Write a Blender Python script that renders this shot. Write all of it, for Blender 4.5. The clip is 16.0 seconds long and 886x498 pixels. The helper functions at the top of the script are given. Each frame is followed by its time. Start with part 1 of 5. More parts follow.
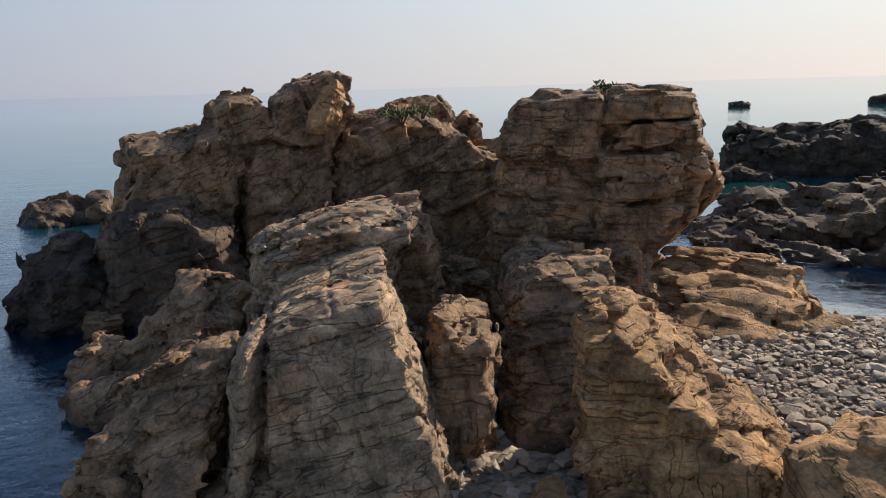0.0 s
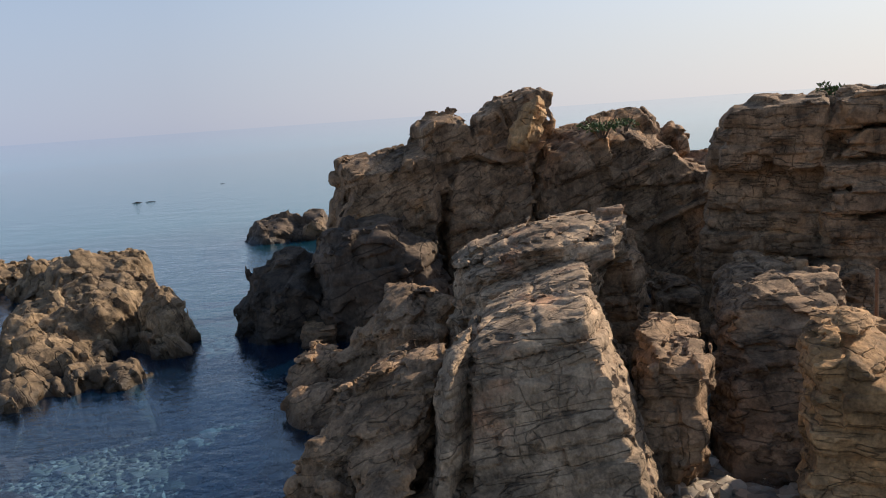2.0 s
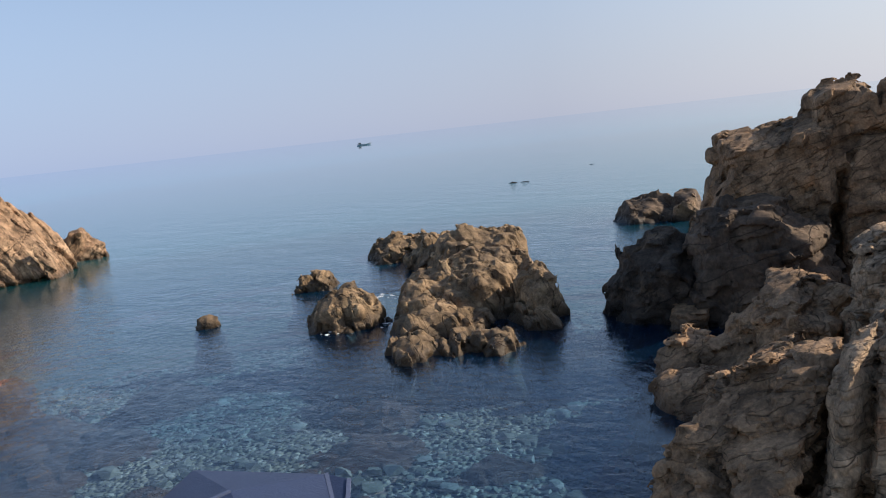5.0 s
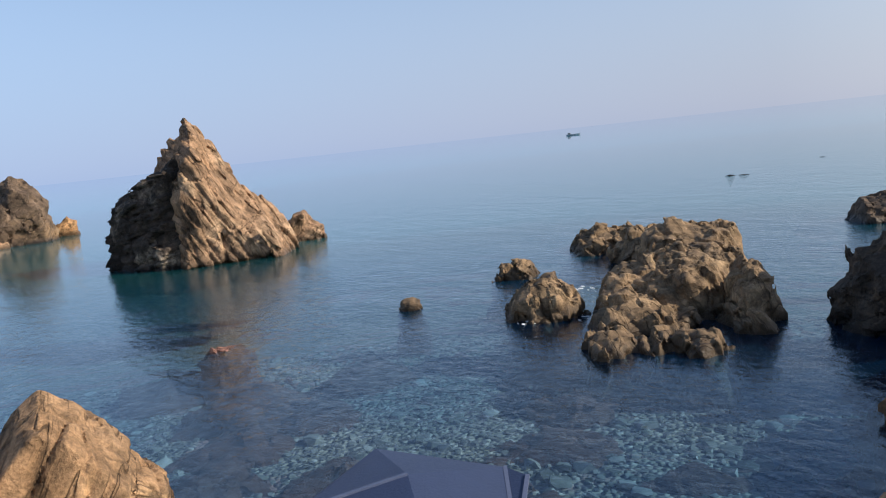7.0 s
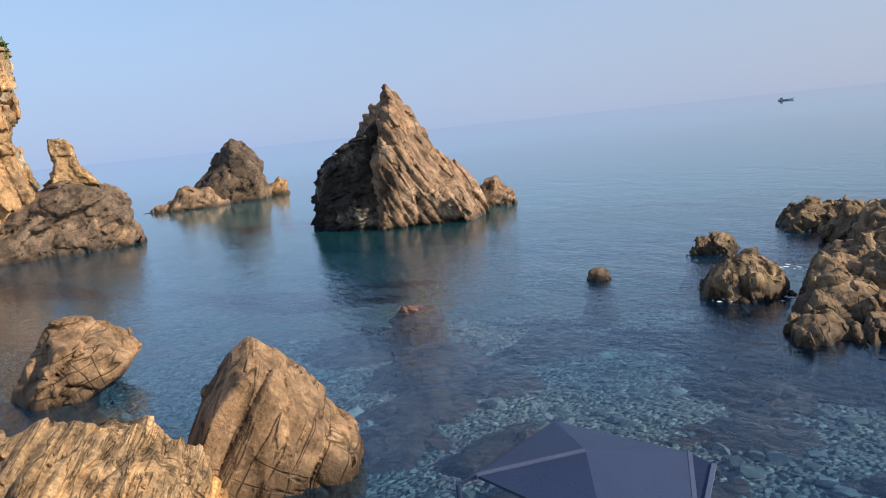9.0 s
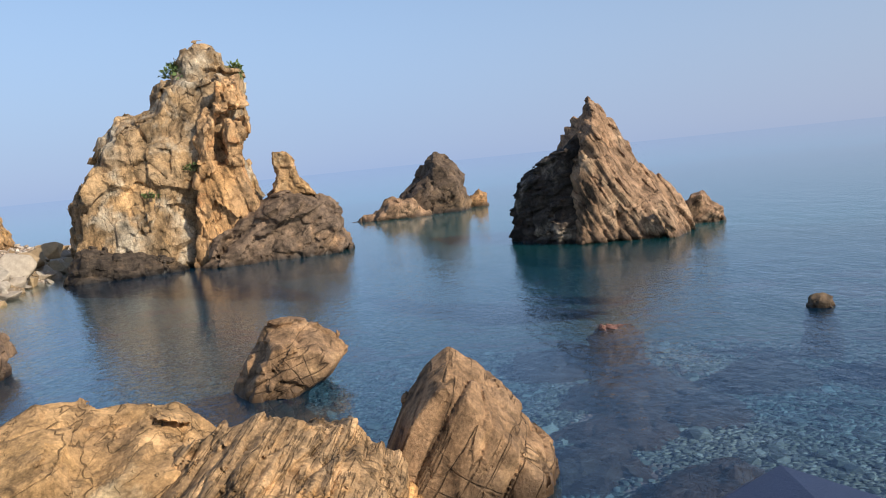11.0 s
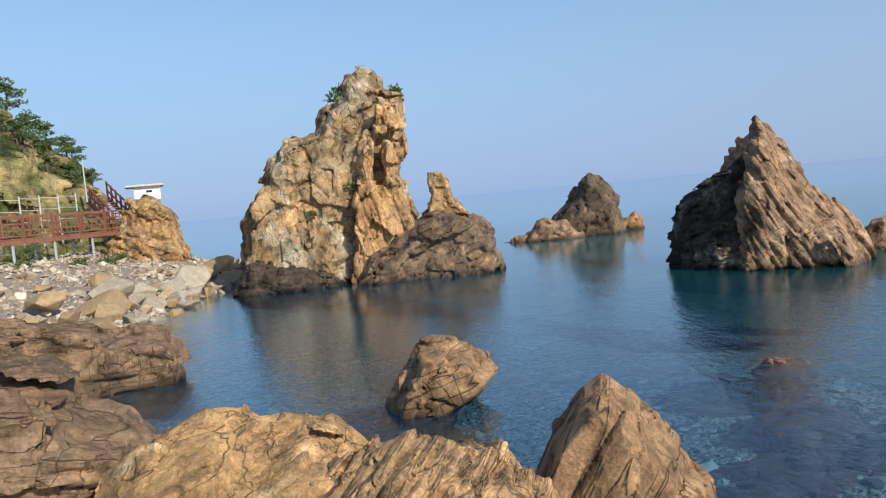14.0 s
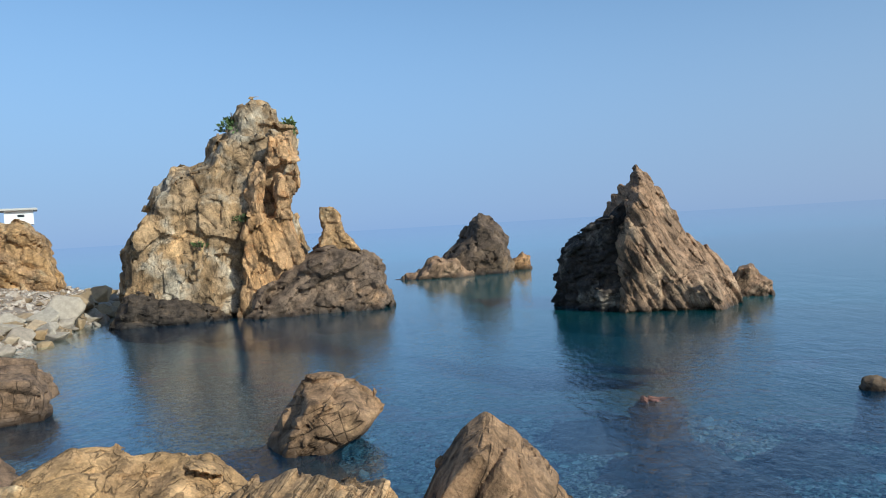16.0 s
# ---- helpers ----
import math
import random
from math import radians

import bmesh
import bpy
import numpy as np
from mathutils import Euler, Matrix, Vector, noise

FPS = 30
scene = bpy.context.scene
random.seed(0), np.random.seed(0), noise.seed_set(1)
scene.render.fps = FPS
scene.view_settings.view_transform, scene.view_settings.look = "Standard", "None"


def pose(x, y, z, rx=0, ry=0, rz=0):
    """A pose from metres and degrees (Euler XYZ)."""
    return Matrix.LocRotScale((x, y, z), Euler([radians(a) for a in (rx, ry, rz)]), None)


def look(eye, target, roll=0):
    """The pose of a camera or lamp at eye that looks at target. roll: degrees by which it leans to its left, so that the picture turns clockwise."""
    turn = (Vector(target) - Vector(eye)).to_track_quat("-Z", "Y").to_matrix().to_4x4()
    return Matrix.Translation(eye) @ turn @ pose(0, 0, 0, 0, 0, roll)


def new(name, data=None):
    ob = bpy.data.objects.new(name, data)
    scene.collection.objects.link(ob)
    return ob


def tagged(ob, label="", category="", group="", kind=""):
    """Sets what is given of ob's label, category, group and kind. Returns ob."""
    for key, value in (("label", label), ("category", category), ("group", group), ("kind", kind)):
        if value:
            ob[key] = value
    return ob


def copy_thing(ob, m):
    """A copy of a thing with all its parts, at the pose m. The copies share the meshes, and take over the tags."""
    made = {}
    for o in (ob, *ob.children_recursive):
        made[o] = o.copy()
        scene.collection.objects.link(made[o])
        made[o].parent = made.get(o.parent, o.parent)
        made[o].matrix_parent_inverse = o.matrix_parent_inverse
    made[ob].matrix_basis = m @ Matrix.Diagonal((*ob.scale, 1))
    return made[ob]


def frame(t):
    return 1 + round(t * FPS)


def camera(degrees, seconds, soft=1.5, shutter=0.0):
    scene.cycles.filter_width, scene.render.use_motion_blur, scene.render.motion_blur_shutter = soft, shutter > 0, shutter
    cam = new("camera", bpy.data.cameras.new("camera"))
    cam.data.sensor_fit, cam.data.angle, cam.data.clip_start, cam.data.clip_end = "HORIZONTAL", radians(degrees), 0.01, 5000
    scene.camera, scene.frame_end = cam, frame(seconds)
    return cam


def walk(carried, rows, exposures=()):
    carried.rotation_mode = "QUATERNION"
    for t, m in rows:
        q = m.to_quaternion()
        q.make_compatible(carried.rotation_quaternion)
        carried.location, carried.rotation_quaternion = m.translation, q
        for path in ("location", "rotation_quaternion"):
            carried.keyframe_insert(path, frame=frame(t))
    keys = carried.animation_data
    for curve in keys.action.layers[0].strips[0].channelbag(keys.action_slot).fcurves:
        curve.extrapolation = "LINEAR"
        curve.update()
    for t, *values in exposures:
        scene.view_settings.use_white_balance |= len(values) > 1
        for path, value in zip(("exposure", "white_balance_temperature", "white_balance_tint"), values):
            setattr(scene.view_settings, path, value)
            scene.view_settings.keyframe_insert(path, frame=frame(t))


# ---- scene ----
import itertools

# ---- camera: held at arm's length, turned to the left ----
cam = camera(58.49, 16.0, 1.1)
# seconds, eye, then the turn about x, y and z in degrees
PATH = [
    (0.0, -0.006, 0.060, 3.098, 78.43, 1.56, 0.00),
    (0.5, -0.016, 0.070, 3.089, 78.59, 2.05, 1.77),
    (1.0, -0.028, 0.081, 3.087, 79.01, 2.55, 5.08),
    (1.5, -0.052, 0.098, 3.079, 79.59, 3.12, 9.28),
    (2.0, -0.074, 0.102, 3.075, 80.32, 4.01, 13.96),
    (2.5, -0.092, 0.121, 3.060, 80.48, 4.52, 17.47),
    (3.0, -0.116, 0.125, 3.057, 80.52, 4.75, 22.10),
    (3.5, -0.142, 0.131, 3.056, 80.49, 4.91, 26.55),
    (4.0, -0.168, 0.145, 3.050, 81.17, 5.39, 31.78),
    (4.5, -0.180, 0.155, 3.041, 81.50, 5.74, 35.62),
    (5.0, -0.194, 0.147, 3.029, 81.33, 6.27, 40.00),
    (7.5, -0.260, 0.334, 2.985, 82.19, 5.99, 58.77),
    (8.0, -0.262, 0.349, 2.987, 81.81, 6.07, 62.70),
    (10.5, -0.380, 0.307, 3.003, 82.52, 5.59, 78.80),
    (11.0, -0.413, 0.306, 3.002, 83.65, 5.81, 83.21),
    (11.5, -0.438, 0.302, 2.996, 84.29, 6.14, 86.52),
    (12.0, -0.462, 0.291, 2.993, 84.79, 6.23, 90.27),
    (12.5, -0.485, 0.282, 2.996, 85.28, 5.94, 93.00),
    (13.0, -0.492, 0.277, 2.994, 85.72, 5.98, 94.62),
    (13.5, -0.509, 0.271, 2.998, 85.96, 6.00, 94.94),
    (14.0, -0.499, 0.276, 2.997, 86.23, 5.34, 94.22),
    (14.5, -0.486, 0.280, 3.004, 86.81, 4.81, 92.13),
    (15.0, -0.462, 0.297, 3.006, 87.76, 4.30, 90.07),
    (15.5, -0.456, 0.308, 3.005, 88.19, 3.83, 88.21),
    (16.0, -0.441, 0.305, 3.012, 88.27, 3.45, 86.45),
]
walk(cam, [(t, pose(x, y, z, rx, ry, rz)) for t, x, y, z, rx, ry, rz in PATH], [(0.0, 0.0, 6800, 11), (3.0, 0.1, 6750, 11), (5.0, 0.13, 6650, 11), (8.0, 0.14, 6550, 10), (10.5, 0.02, 6500, 10), (12.5, -0.03, 6400, 9), (14.0, -0.04, 6150, 5), (15.0, -0.1, 5900, 2), (16.0, -0.2, 5600, 0)])

# ---- daylight ----
SUN_SIDE, SUN_HEIGHT = 44.0, 31.0   # degrees from +x towards +y; above the horizon
world = bpy.data.worlds.new("sky")
scene.world = world
world.use_nodes = True
wn = world.node_tree.nodes
sky = wn.new("ShaderNodeTexSky")
sky.sky_type = "NISHITA"
sky.sun_disc = False
sky.sun_elevation = radians(SUN_HEIGHT)
sky.sun_rotation = radians(90 - SUN_SIDE)
sky.air_density, sky.dust_density, sky.ozone_density = 1.0, 0.6, 2.0
wl = world.node_tree.links
clear_sky = wn["Background"]
clear_sky.inputs["Strength"].default_value = 0.15
wl.new(sky.outputs["Color"], clear_sky.inputs["Color"])
# sea haze: pale along the horizon, whiter towards the sun
way = wn.new("ShaderNodeTexCoord")
split = wn.new("ShaderNodeSeparateXYZ")
wl.new(way.outputs["Generated"], split.inputs["Vector"])
haze = wn.new("ShaderNodeValToRGB")
haze.color_ramp.interpolation = "EASE"
haze.color_ramp.elements[0].position, haze.color_ramp.elements[0].color = 0.0, (0.9, 0.9, 0.9, 1)
haze.color_ramp.elements[1].position, haze.color_ramp.elements[1].color = 0.42, (0.0, 0.0, 0.0, 1)
wl.new(split.outputs["Z"], haze.inputs["Fac"])
sunward = wn.new("ShaderNodeVectorMath")
sunward.operation = "DOT_PRODUCT"
sunward.inputs[1].default_value = (math.cos(radians(SUN_SIDE)), math.sin(radians(SUN_SIDE)), 0)
wl.new(way.outputs["Generated"], sunward.inputs[0])
tint = wn.new("ShaderNodeValToRGB")
tint.color_ramp.elements[0].position, tint.color_ramp.elements[0].color = 0.15, (0.335, 0.465, 0.75, 1)
middle = tint.color_ramp.elements.new(0.6)
middle.color = (0.395, 0.45, 0.6, 1)
tint.color_ramp.elements[-1].position, tint.color_ramp.elements[-1].color = 0.98, (0.71, 0.715, 0.75, 1)
half = wn.new("ShaderNodeMapRange")
half.inputs["From Min"].default_value, half.inputs["From Max"].default_value = -1, 1
wl.new(sunward.outputs["Value"], half.inputs["Value"])
wl.new(half.outputs["Result"], tint.inputs["Fac"])
pale = wn.new("ShaderNodeBackground")
wl.new(tint.outputs["Color"], pale.inputs["Color"])
both = wn.new("ShaderNodeMixShader")
wl.new(haze.outputs["Color"], both.inputs["Fac"])
wl.new(clear_sky.outputs[0], both.inputs[1])
wl.new(pale.outputs[0], both.inputs[2])
wl.new(both.outputs[0], wn["World Output"].inputs["Surface"])
sun = new("sun", bpy.data.lights.new("sun", "SUN"))
sun.data.energy, sun.data.angle, sun.data.color = 5.0, radians(0.6), (1.0, 0.9, 0.76)
sh, sa = radians(SUN_HEIGHT), radians(SUN_SIDE)
sun.matrix_world = look((math.cos(sa) * math.cos(sh) * 60, math.sin(sa) * math.cos(sh) * 60, math.sin(sh) * 60), (0, 0, 0))


# ---- rock builder ----
def lattice(ix, iy, iz, k):
    """A fixed random number between 0 and 1 for each whole-number cell."""
    n = ix.astype(np.int32) * np.int32(374761393) + iy.astype(np.int32) * np.int32(668265263) + iz.astype(np.int32) * np.int32(1440662683) + np.int32(k * 974711)
    n = n.view(np.uint32)
    n = (n ^ (n >> np.uint32(13))) * np.uint32(1274126177)
    n = (n ^ (n >> np.uint32(16))) * np.uint32(2246822519)
    return (n >> np.uint32(8)).astype(np.float32) * np.float32(1 / 16777215.0)


def grain(p, k):
    """Smooth value noise, -1 to 1."""
    p = p.astype(np.float32, copy=False)
    i = np.floor(p)
    f = p - i
    i = i.astype(np.int32)
    f = f * f * (3 - 2 * f)
    fx, fy, fz = f[:, 0], f[:, 1], f[:, 2]
    ix, iy, iz = i[:, 0], i[:, 1], i[:, 2]
    planes = []
    for dz in (0, 1):
        rows = []
        for dy in (0, 1):
            c0, c1 = lattice(ix, iy + np.int32(dy), iz + np.int32(dz), k), lattice(ix + np.int32(1), iy + np.int32(dy), iz + np.int32(dz), k)
            rows.append(c0 + (c1 - c0) * fx)
        planes.append(rows[0] + (rows[1] - rows[0]) * fy)
    return (planes[0] + (planes[1] - planes[0]) * fz) * 2 - 1


def polygon_distance(x, z, pts):
    """Signed distance to a closed outline; negative inside."""
    best = np.full(x.shape, 1e9, np.float32)
    inside = np.zeros(x.shape, bool)
    for (ax, az), (bx, bz) in zip(pts, pts[1:] + pts[:1]):
        ex, ez = bx - ax, bz - az
        px, pz = x - ax, z - az
        t = np.clip((px * ex + pz * ez) / max(ex * ex + ez * ez, 1e-9), 0, 1)
        best = np.minimum(best, (px - t * ex) ** 2 + (pz - t * ez) ** 2)
        if az != bz:
            inside ^= ((az > z) != (bz > z)) & (x < ax + (z - az) / (bz - az) * ex)
    best = np.sqrt(best)
    return np.where(inside, -best, best)


def soft_max(a, b, k):
    h = np.clip(0.5 + 0.5 * (a - b) / k, 0, 1)
    return b + (a - b) * h + k * h * (1 - h)


def body(p, lobes, warp, k):
    """Distance to the union of the lobes: each (centre depth, front, back, taper, lean, outline)."""
    q = p.copy()
    for ax in range(3):
        q[:, ax] += warp * grain(p / 1.7, k + ax)
    d = np.full(len(p), 1e9, np.float32)
    for mid, front, back, taper, lean, outline in lobes:
        y = q[:, 1] - mid - lean * q[:, 2]
        across = np.where(y < 0, -y / front, y / back)
        flat = polygon_distance(q[:, 0], q[:, 2], outline) + taper * np.clip(across, 0, 1.2)
        deep = np.maximum(-front - y, y - back)
        d = np.minimum(d, soft_max(flat, deep, min(0.03, 0.3 * min(front, back))))
    return d


def bedding(p, turn, size, amp, groove, k, res, wander):
    """What the beds and joints add to the distance: every block stands out or back, with open joints between them."""
    m = np.array(Euler([radians(a) for a in turn]).to_matrix(), np.float32)
    q = p @ m
    s = q[:, 2] / size[2] + 0.2 * grain(q * np.float32(0.5 / size[2]) * np.array((0.3, 0.3, 1), np.float32), k)
    # beds of uneven thickness
    s = s + 0.28 * np.sin(s * 1.7 + k)
    bed = np.floor(s)
    sh = lattice(bed, bed * 0, bed * 0, k + 1)
    pack = lattice(np.floor(bed / 9), bed * 0, bed * 0, k + 8)
    a = q[:, 0] / size[0] + pack * 7.3 + 0.12 * sh + wander * grain(q / size[0], k + 2)
    b = q[:, 1] / size[1] + pack * 3.7 + 0.12 * sh + wander * grain(q / size[1], k + 3)
    ia, ib = np.floor(a), np.floor(b)
    out = amp * (1.1 * (sh - 0.5) + 1.5 * (lattice(ia, ib, bed, k + 4) - 0.5))
    # each block's face is a little tilted
    out += amp * 1.9 * ((lattice(ia, ib, bed, k + 5) - 0.5) * (a - ia - 0.5) + (lattice(ia, ib, bed, k + 6) - 0.5) * (b - ib - 0.5) + (lattice(ia, ib, bed, k + 7) - 0.5) * (s - bed - 0.5))
    gs = np.minimum(s - bed, bed + 1 - s) * size[2]
    ga = np.minimum(a - ia, ia + 1 - a) * size[0]
    gb = np.minimum(b - ib, ib + 1 - b) * size[1]
    wide = max(groove * 0.25, 1.05 * res)
    keep = (0.35 + 0.65 * lattice(bed, bed * 0, bed * 0, k + 9))
    open_joint = 0.25 + 0.75 * lattice(ia, ib, np.floor(bed / 9), k + 10)
    out += min(groove * 1.9, 1.7 * wide) * np.maximum(np.exp(-(gs / wide) ** 2) * keep, open_joint * np.exp(-(np.minimum(ga, gb) / wide) ** 2))
    return out


def facets(p, turn, size, amp, groove, k, res, tilt):
    """What irregular broken blocks add to the distance: every block has its own height and tilt, with narrow cracks between some of them."""
    m = np.array(Euler([radians(a) for a in turn]).to_matrix(), np.float32)
    size = np.array(size, np.float32)
    q = (p @ m) / size
    base = np.floor(q - np.float32(0.5))
    inside = q - base
    ground_cell = base.astype(np.int32)
    d1 = np.full(len(q), 1e9, np.float32)
    d2 = d1.copy()
    f1, f2 = np.zeros_like(q), np.zeros_like(q)
    own = np.zeros(len(q), np.float32)
    for off in itertools.product((0, 1), repeat=3):
        off = np.array(off, np.int32)
        h = lattice(ground_cell[:, 0] + off[0], ground_cell[:, 1] + off[1], ground_cell[:, 2] + off[2], k + 11)
        f = np.empty_like(q)
        for i, many in enumerate((1.0, 211.0, 9973.0)):
            r = h * np.float32(many)
            f[:, i] = np.float32(off[i] + 0.08) + np.float32(0.84) * (r - np.floor(r))
        d = ((inside - f) ** 2).sum(1)
        first = d < d1
        second = ~first & (d < d2)
        f2 = np.where(first[:, None], f1, np.where(second[:, None], f, f2))
        d2 = np.where(first, d1, np.where(second, d, d2))
        f1 = np.where(first[:, None], f, f1)
        d1 = np.where(first, d, d1)
        own = np.where(first, h, own)
    rel = inside - f1
    r = [own * np.float32(many) for many in (37.0, 571.0, 1709.0, 4001.0)]
    r = [v - np.floor(v) - np.float32(0.5) for v in r]
    out = 1.5 * amp * r[0] + tilt * (r[1] * rel[:, 0] * size[0] + r[2] * rel[:, 1] * size[1] + r[3] * rel[:, 2] * size[2])
    if groove:
        n = f2 - f1
        long = np.sqrt((n ** 2).sum(1)) + np.float32(1e-6)
        gap = (d2 - d1) / (2 * long) / np.sqrt(((n / long[:, None] / size) ** 2).sum(1))
        key = (n[:, 0] ** 2 + 1.7 * n[:, 1] ** 2 + 2.3 * n[:, 2] ** 2) * np.float32(61.0)
        opened = np.clip((key - np.floor(key)) * 2.2 - 1.2, 0, 1)
        wide = max(0.009, 0.95 * res)
        out += min(groove * 2.0, 1.7 * wide) * opened * np.exp(-(gap / wide) ** 2)
    return out


def surface(v, low, h):
    """Vertices and quads of the zero level of a grid of distances."""
    s = v < 0
    n = np.array(v.shape)
    c = np.zeros(n - 1, np.int8)
    corners = [(i, j, k) for i in (0, 1) for j in (0, 1) for k in (0, 1)]
    for i, j, k in corners:
        c += s[i:n[0] - 1 + i, j:n[1] - 1 + j, k:n[2] - 1 + k]
    cells = np.argwhere((c > 0) & (c < 8))
    index = np.full(n - 1, -1, np.int32)
    index[tuple(cells.T)] = np.arange(len(cells))
    total, count = np.zeros((len(cells), 3), np.float32), np.zeros(len(cells), np.float32)
    for a in corners:
        for ax in range(3):
            if a[ax]:
                continue
            b = list(a)
            b[ax] = 1
            va, vb = v[tuple((cells + a).T)], v[tuple((cells + b).T)]
            cross = (va < 0) != (vb < 0)
            t = np.where(cross, va / np.where(cross, va - vb, 1), 0)
            at = np.array(a, np.float32)[None] + t[:, None] * np.eye(3, dtype=np.float32)[ax]
            total += np.where(cross[:, None], at, 0)
            count += cross
    verts = (cells + total / count[:, None]) * h + low
    quads = []
    for ax in range(3):
        o1, o2 = [(1, 2), (2, 0), (0, 1)][ax]
        lo = [slice(None)] * 3
        hi = [slice(None)] * 3
        lo[ax], hi[ax] = slice(0, -1), slice(1, None)
        for o in (o1, o2):
            lo[o] = hi[o] = slice(1, -1)
        sa, sb = s[tuple(lo)], s[tuple(hi)]
        e = np.argwhere(sa != sb)
        out = sa[tuple(e.T)]
        e[:, o1] += 1
        e[:, o2] += 1
        ring = []
        for d1, d2 in ((0, 0), (-1, 0), (-1, -1), (0, -1)):
            g = e.copy()
            g[:, o1] += d1
            g[:, o2] += d2
            ring.append(index[tuple(g.T)])
        ring = np.stack(ring, 1)
        quads.append(np.where(out[:, None], ring, ring[:, ::-1]))
    return verts, np.concatenate(quads)


def largest(verts, quads):
    """Only the biggest connected piece of a mesh, without the loose crumbs."""
    label = np.arange(len(verts))
    while True:
        low = label[quads].min(1)
        new_label = label.copy()
        for c in range(4):
            np.minimum.at(new_label, quads[:, c], low)
        for _ in range(6):
            new_label = np.minimum(new_label, new_label[new_label])
        if (new_label == label).all():
            break
        hook = label.copy()
        np.minimum.at(hook, label, new_label)
        label = hook[new_label]
        label = np.minimum(label, new_label)
    names, counts = np.unique(label, return_counts=True)
    keep = label == names[counts.argmax()]
    order = np.cumsum(keep) - 1
    return verts[keep], order[quads[keep[quads[:, 0]]]]


def mesh_of(name, verts, quads, material, sharp=24):
    me = bpy.data.meshes.new(name)
    me.vertices.add(len(verts))
    me.vertices.foreach_set("co", np.ascontiguousarray(verts, np.float32).ravel())
    me.loops.add(quads.size)
    me.loops.foreach_set("vertex_index", np.ascontiguousarray(quads, np.int32).ravel())
    me.polygons.add(len(quads))
    me.polygons.foreach_set("loop_start", np.arange(0, quads.size, quads.shape[1], dtype=np.int32))
    me.update(calc_edges=True)
    me.shade_smooth()
    if sharp:
        me.set_sharp_from_angle(angle=radians(sharp))
    me.materials.append(material)
    return me


FINE = 1.0


def rock(name, label, at, yaw, lobes, material, turn=(0, 0, 0), size=(0.6, 0.6, 0.2), amp=0.05, groove=0.05, warp=0.12, res=0.05, rough=0.011, k=1, low=-0.9, category="rock", group="", parent=None, wander=0.13, whole=True, broken=False, crag=1.0):
    """One rock. Its lobes are upright outlines in the plane that faces along yaw, given thickness, then broken into beds and joints."""
    res = res * FINE
    box = np.array([(u, v) for lobe in lobes for u, v in lobe[5]])
    leans = max(abs(lobe[4]) for lobe in lobes) * np.abs(box[:, 1]).max()
    lo = np.array((box[:, 0].min() - 0.4, min(m - f for m, f, *_ in lobes) - 0.3 - leans, low), np.float32)
    hi = np.array((box[:, 0].max() + 0.4, max(m + b for m, f, b, *_ in lobes) + 0.3 + leans, box[:, 1].max() + 0.5), np.float32)
    step = 4
    n = np.ceil((hi - lo) / (res * step)).astype(int) + 1
    axes = [lo[i] + (np.arange(n[i], dtype=np.float32) * step + (step - 1) / 2) * res for i in range(3)]
    grid = np.stack(np.meshgrid(*axes, indexing="ij"), -1).reshape(-1, 3)
    coarse = body(grid, lobes, warp, k).reshape(n)
    fine = np.repeat(np.repeat(np.repeat(coarse, step, 0), step, 1), step, 2)
    lift = 0.07 * crag * sum(size)
    reach, sunk = amp * 2.2 + lift + rough + 2 * res, amp * 2.0 + lift + groove * 2.0 + rough + 2 * res
    near = (fine < reach + res * step * 1.05) & (fine > -sunk - res * step * 1.05)
    pts = (np.argwhere(near) * np.float32(res) + lo).astype(np.float32)
    d = body(pts, lobes, warp, k)
    close = (d < reach) & (d > -sunk)
    pts = pts[close]
    if broken:
        more = facets(pts, turn, size, amp, groove, k + 20, res, 0.4 * crag)
    else:
        more = bedding(pts, turn, size, amp * 0.85, groove * 0.8, k + 20, res, wander * 0.5)
    more += facets(pts, (turn[0] - 5, turn[1] + 4, turn[2] - 9), [s * 1.6 for s in size], amp, groove, k + 80, res, 0.32 * crag)
    more += facets(pts, (turn[0] + 4, turn[1] - 3, turn[2] + 7), [max(s * 0.5, 4 * res) for s in size], amp * 0.3, groove * 0.4, k + 40, res, 0.45 * crag)
    more += rough * 0.6 * grain(pts / 0.11, k + 60)
    d[close] += more - (amp * 0.5 + groove * 0.25 + 0.01)
    fine[near] = d
    fine[:, :, 0] = np.maximum(fine[:, :, 0], 0.01)
    for ax in (0, 1):
        edge = [slice(None)] * 3
        for e in (0, -1):
            edge[ax] = e
            fine[tuple(edge)] = np.maximum(fine[tuple(edge)], 0.01)
    verts, quads = surface(fine, lo, res)
    if whole:
        verts, quads = largest(verts, quads)
    ob = new(name, mesh_of(name, verts, quads, material if isinstance(material, bpy.types.Material) else material(tuple(turn))))
    ob.matrix_basis = pose(at[0], at[1], 0, 0, 0, yaw)
    if parent is not None:
        ob.parent = parent
        ob.matrix_parent_inverse = parent.matrix_basis.inverted()
        return tagged(ob, label)
    return tagged(ob, label, category, group)


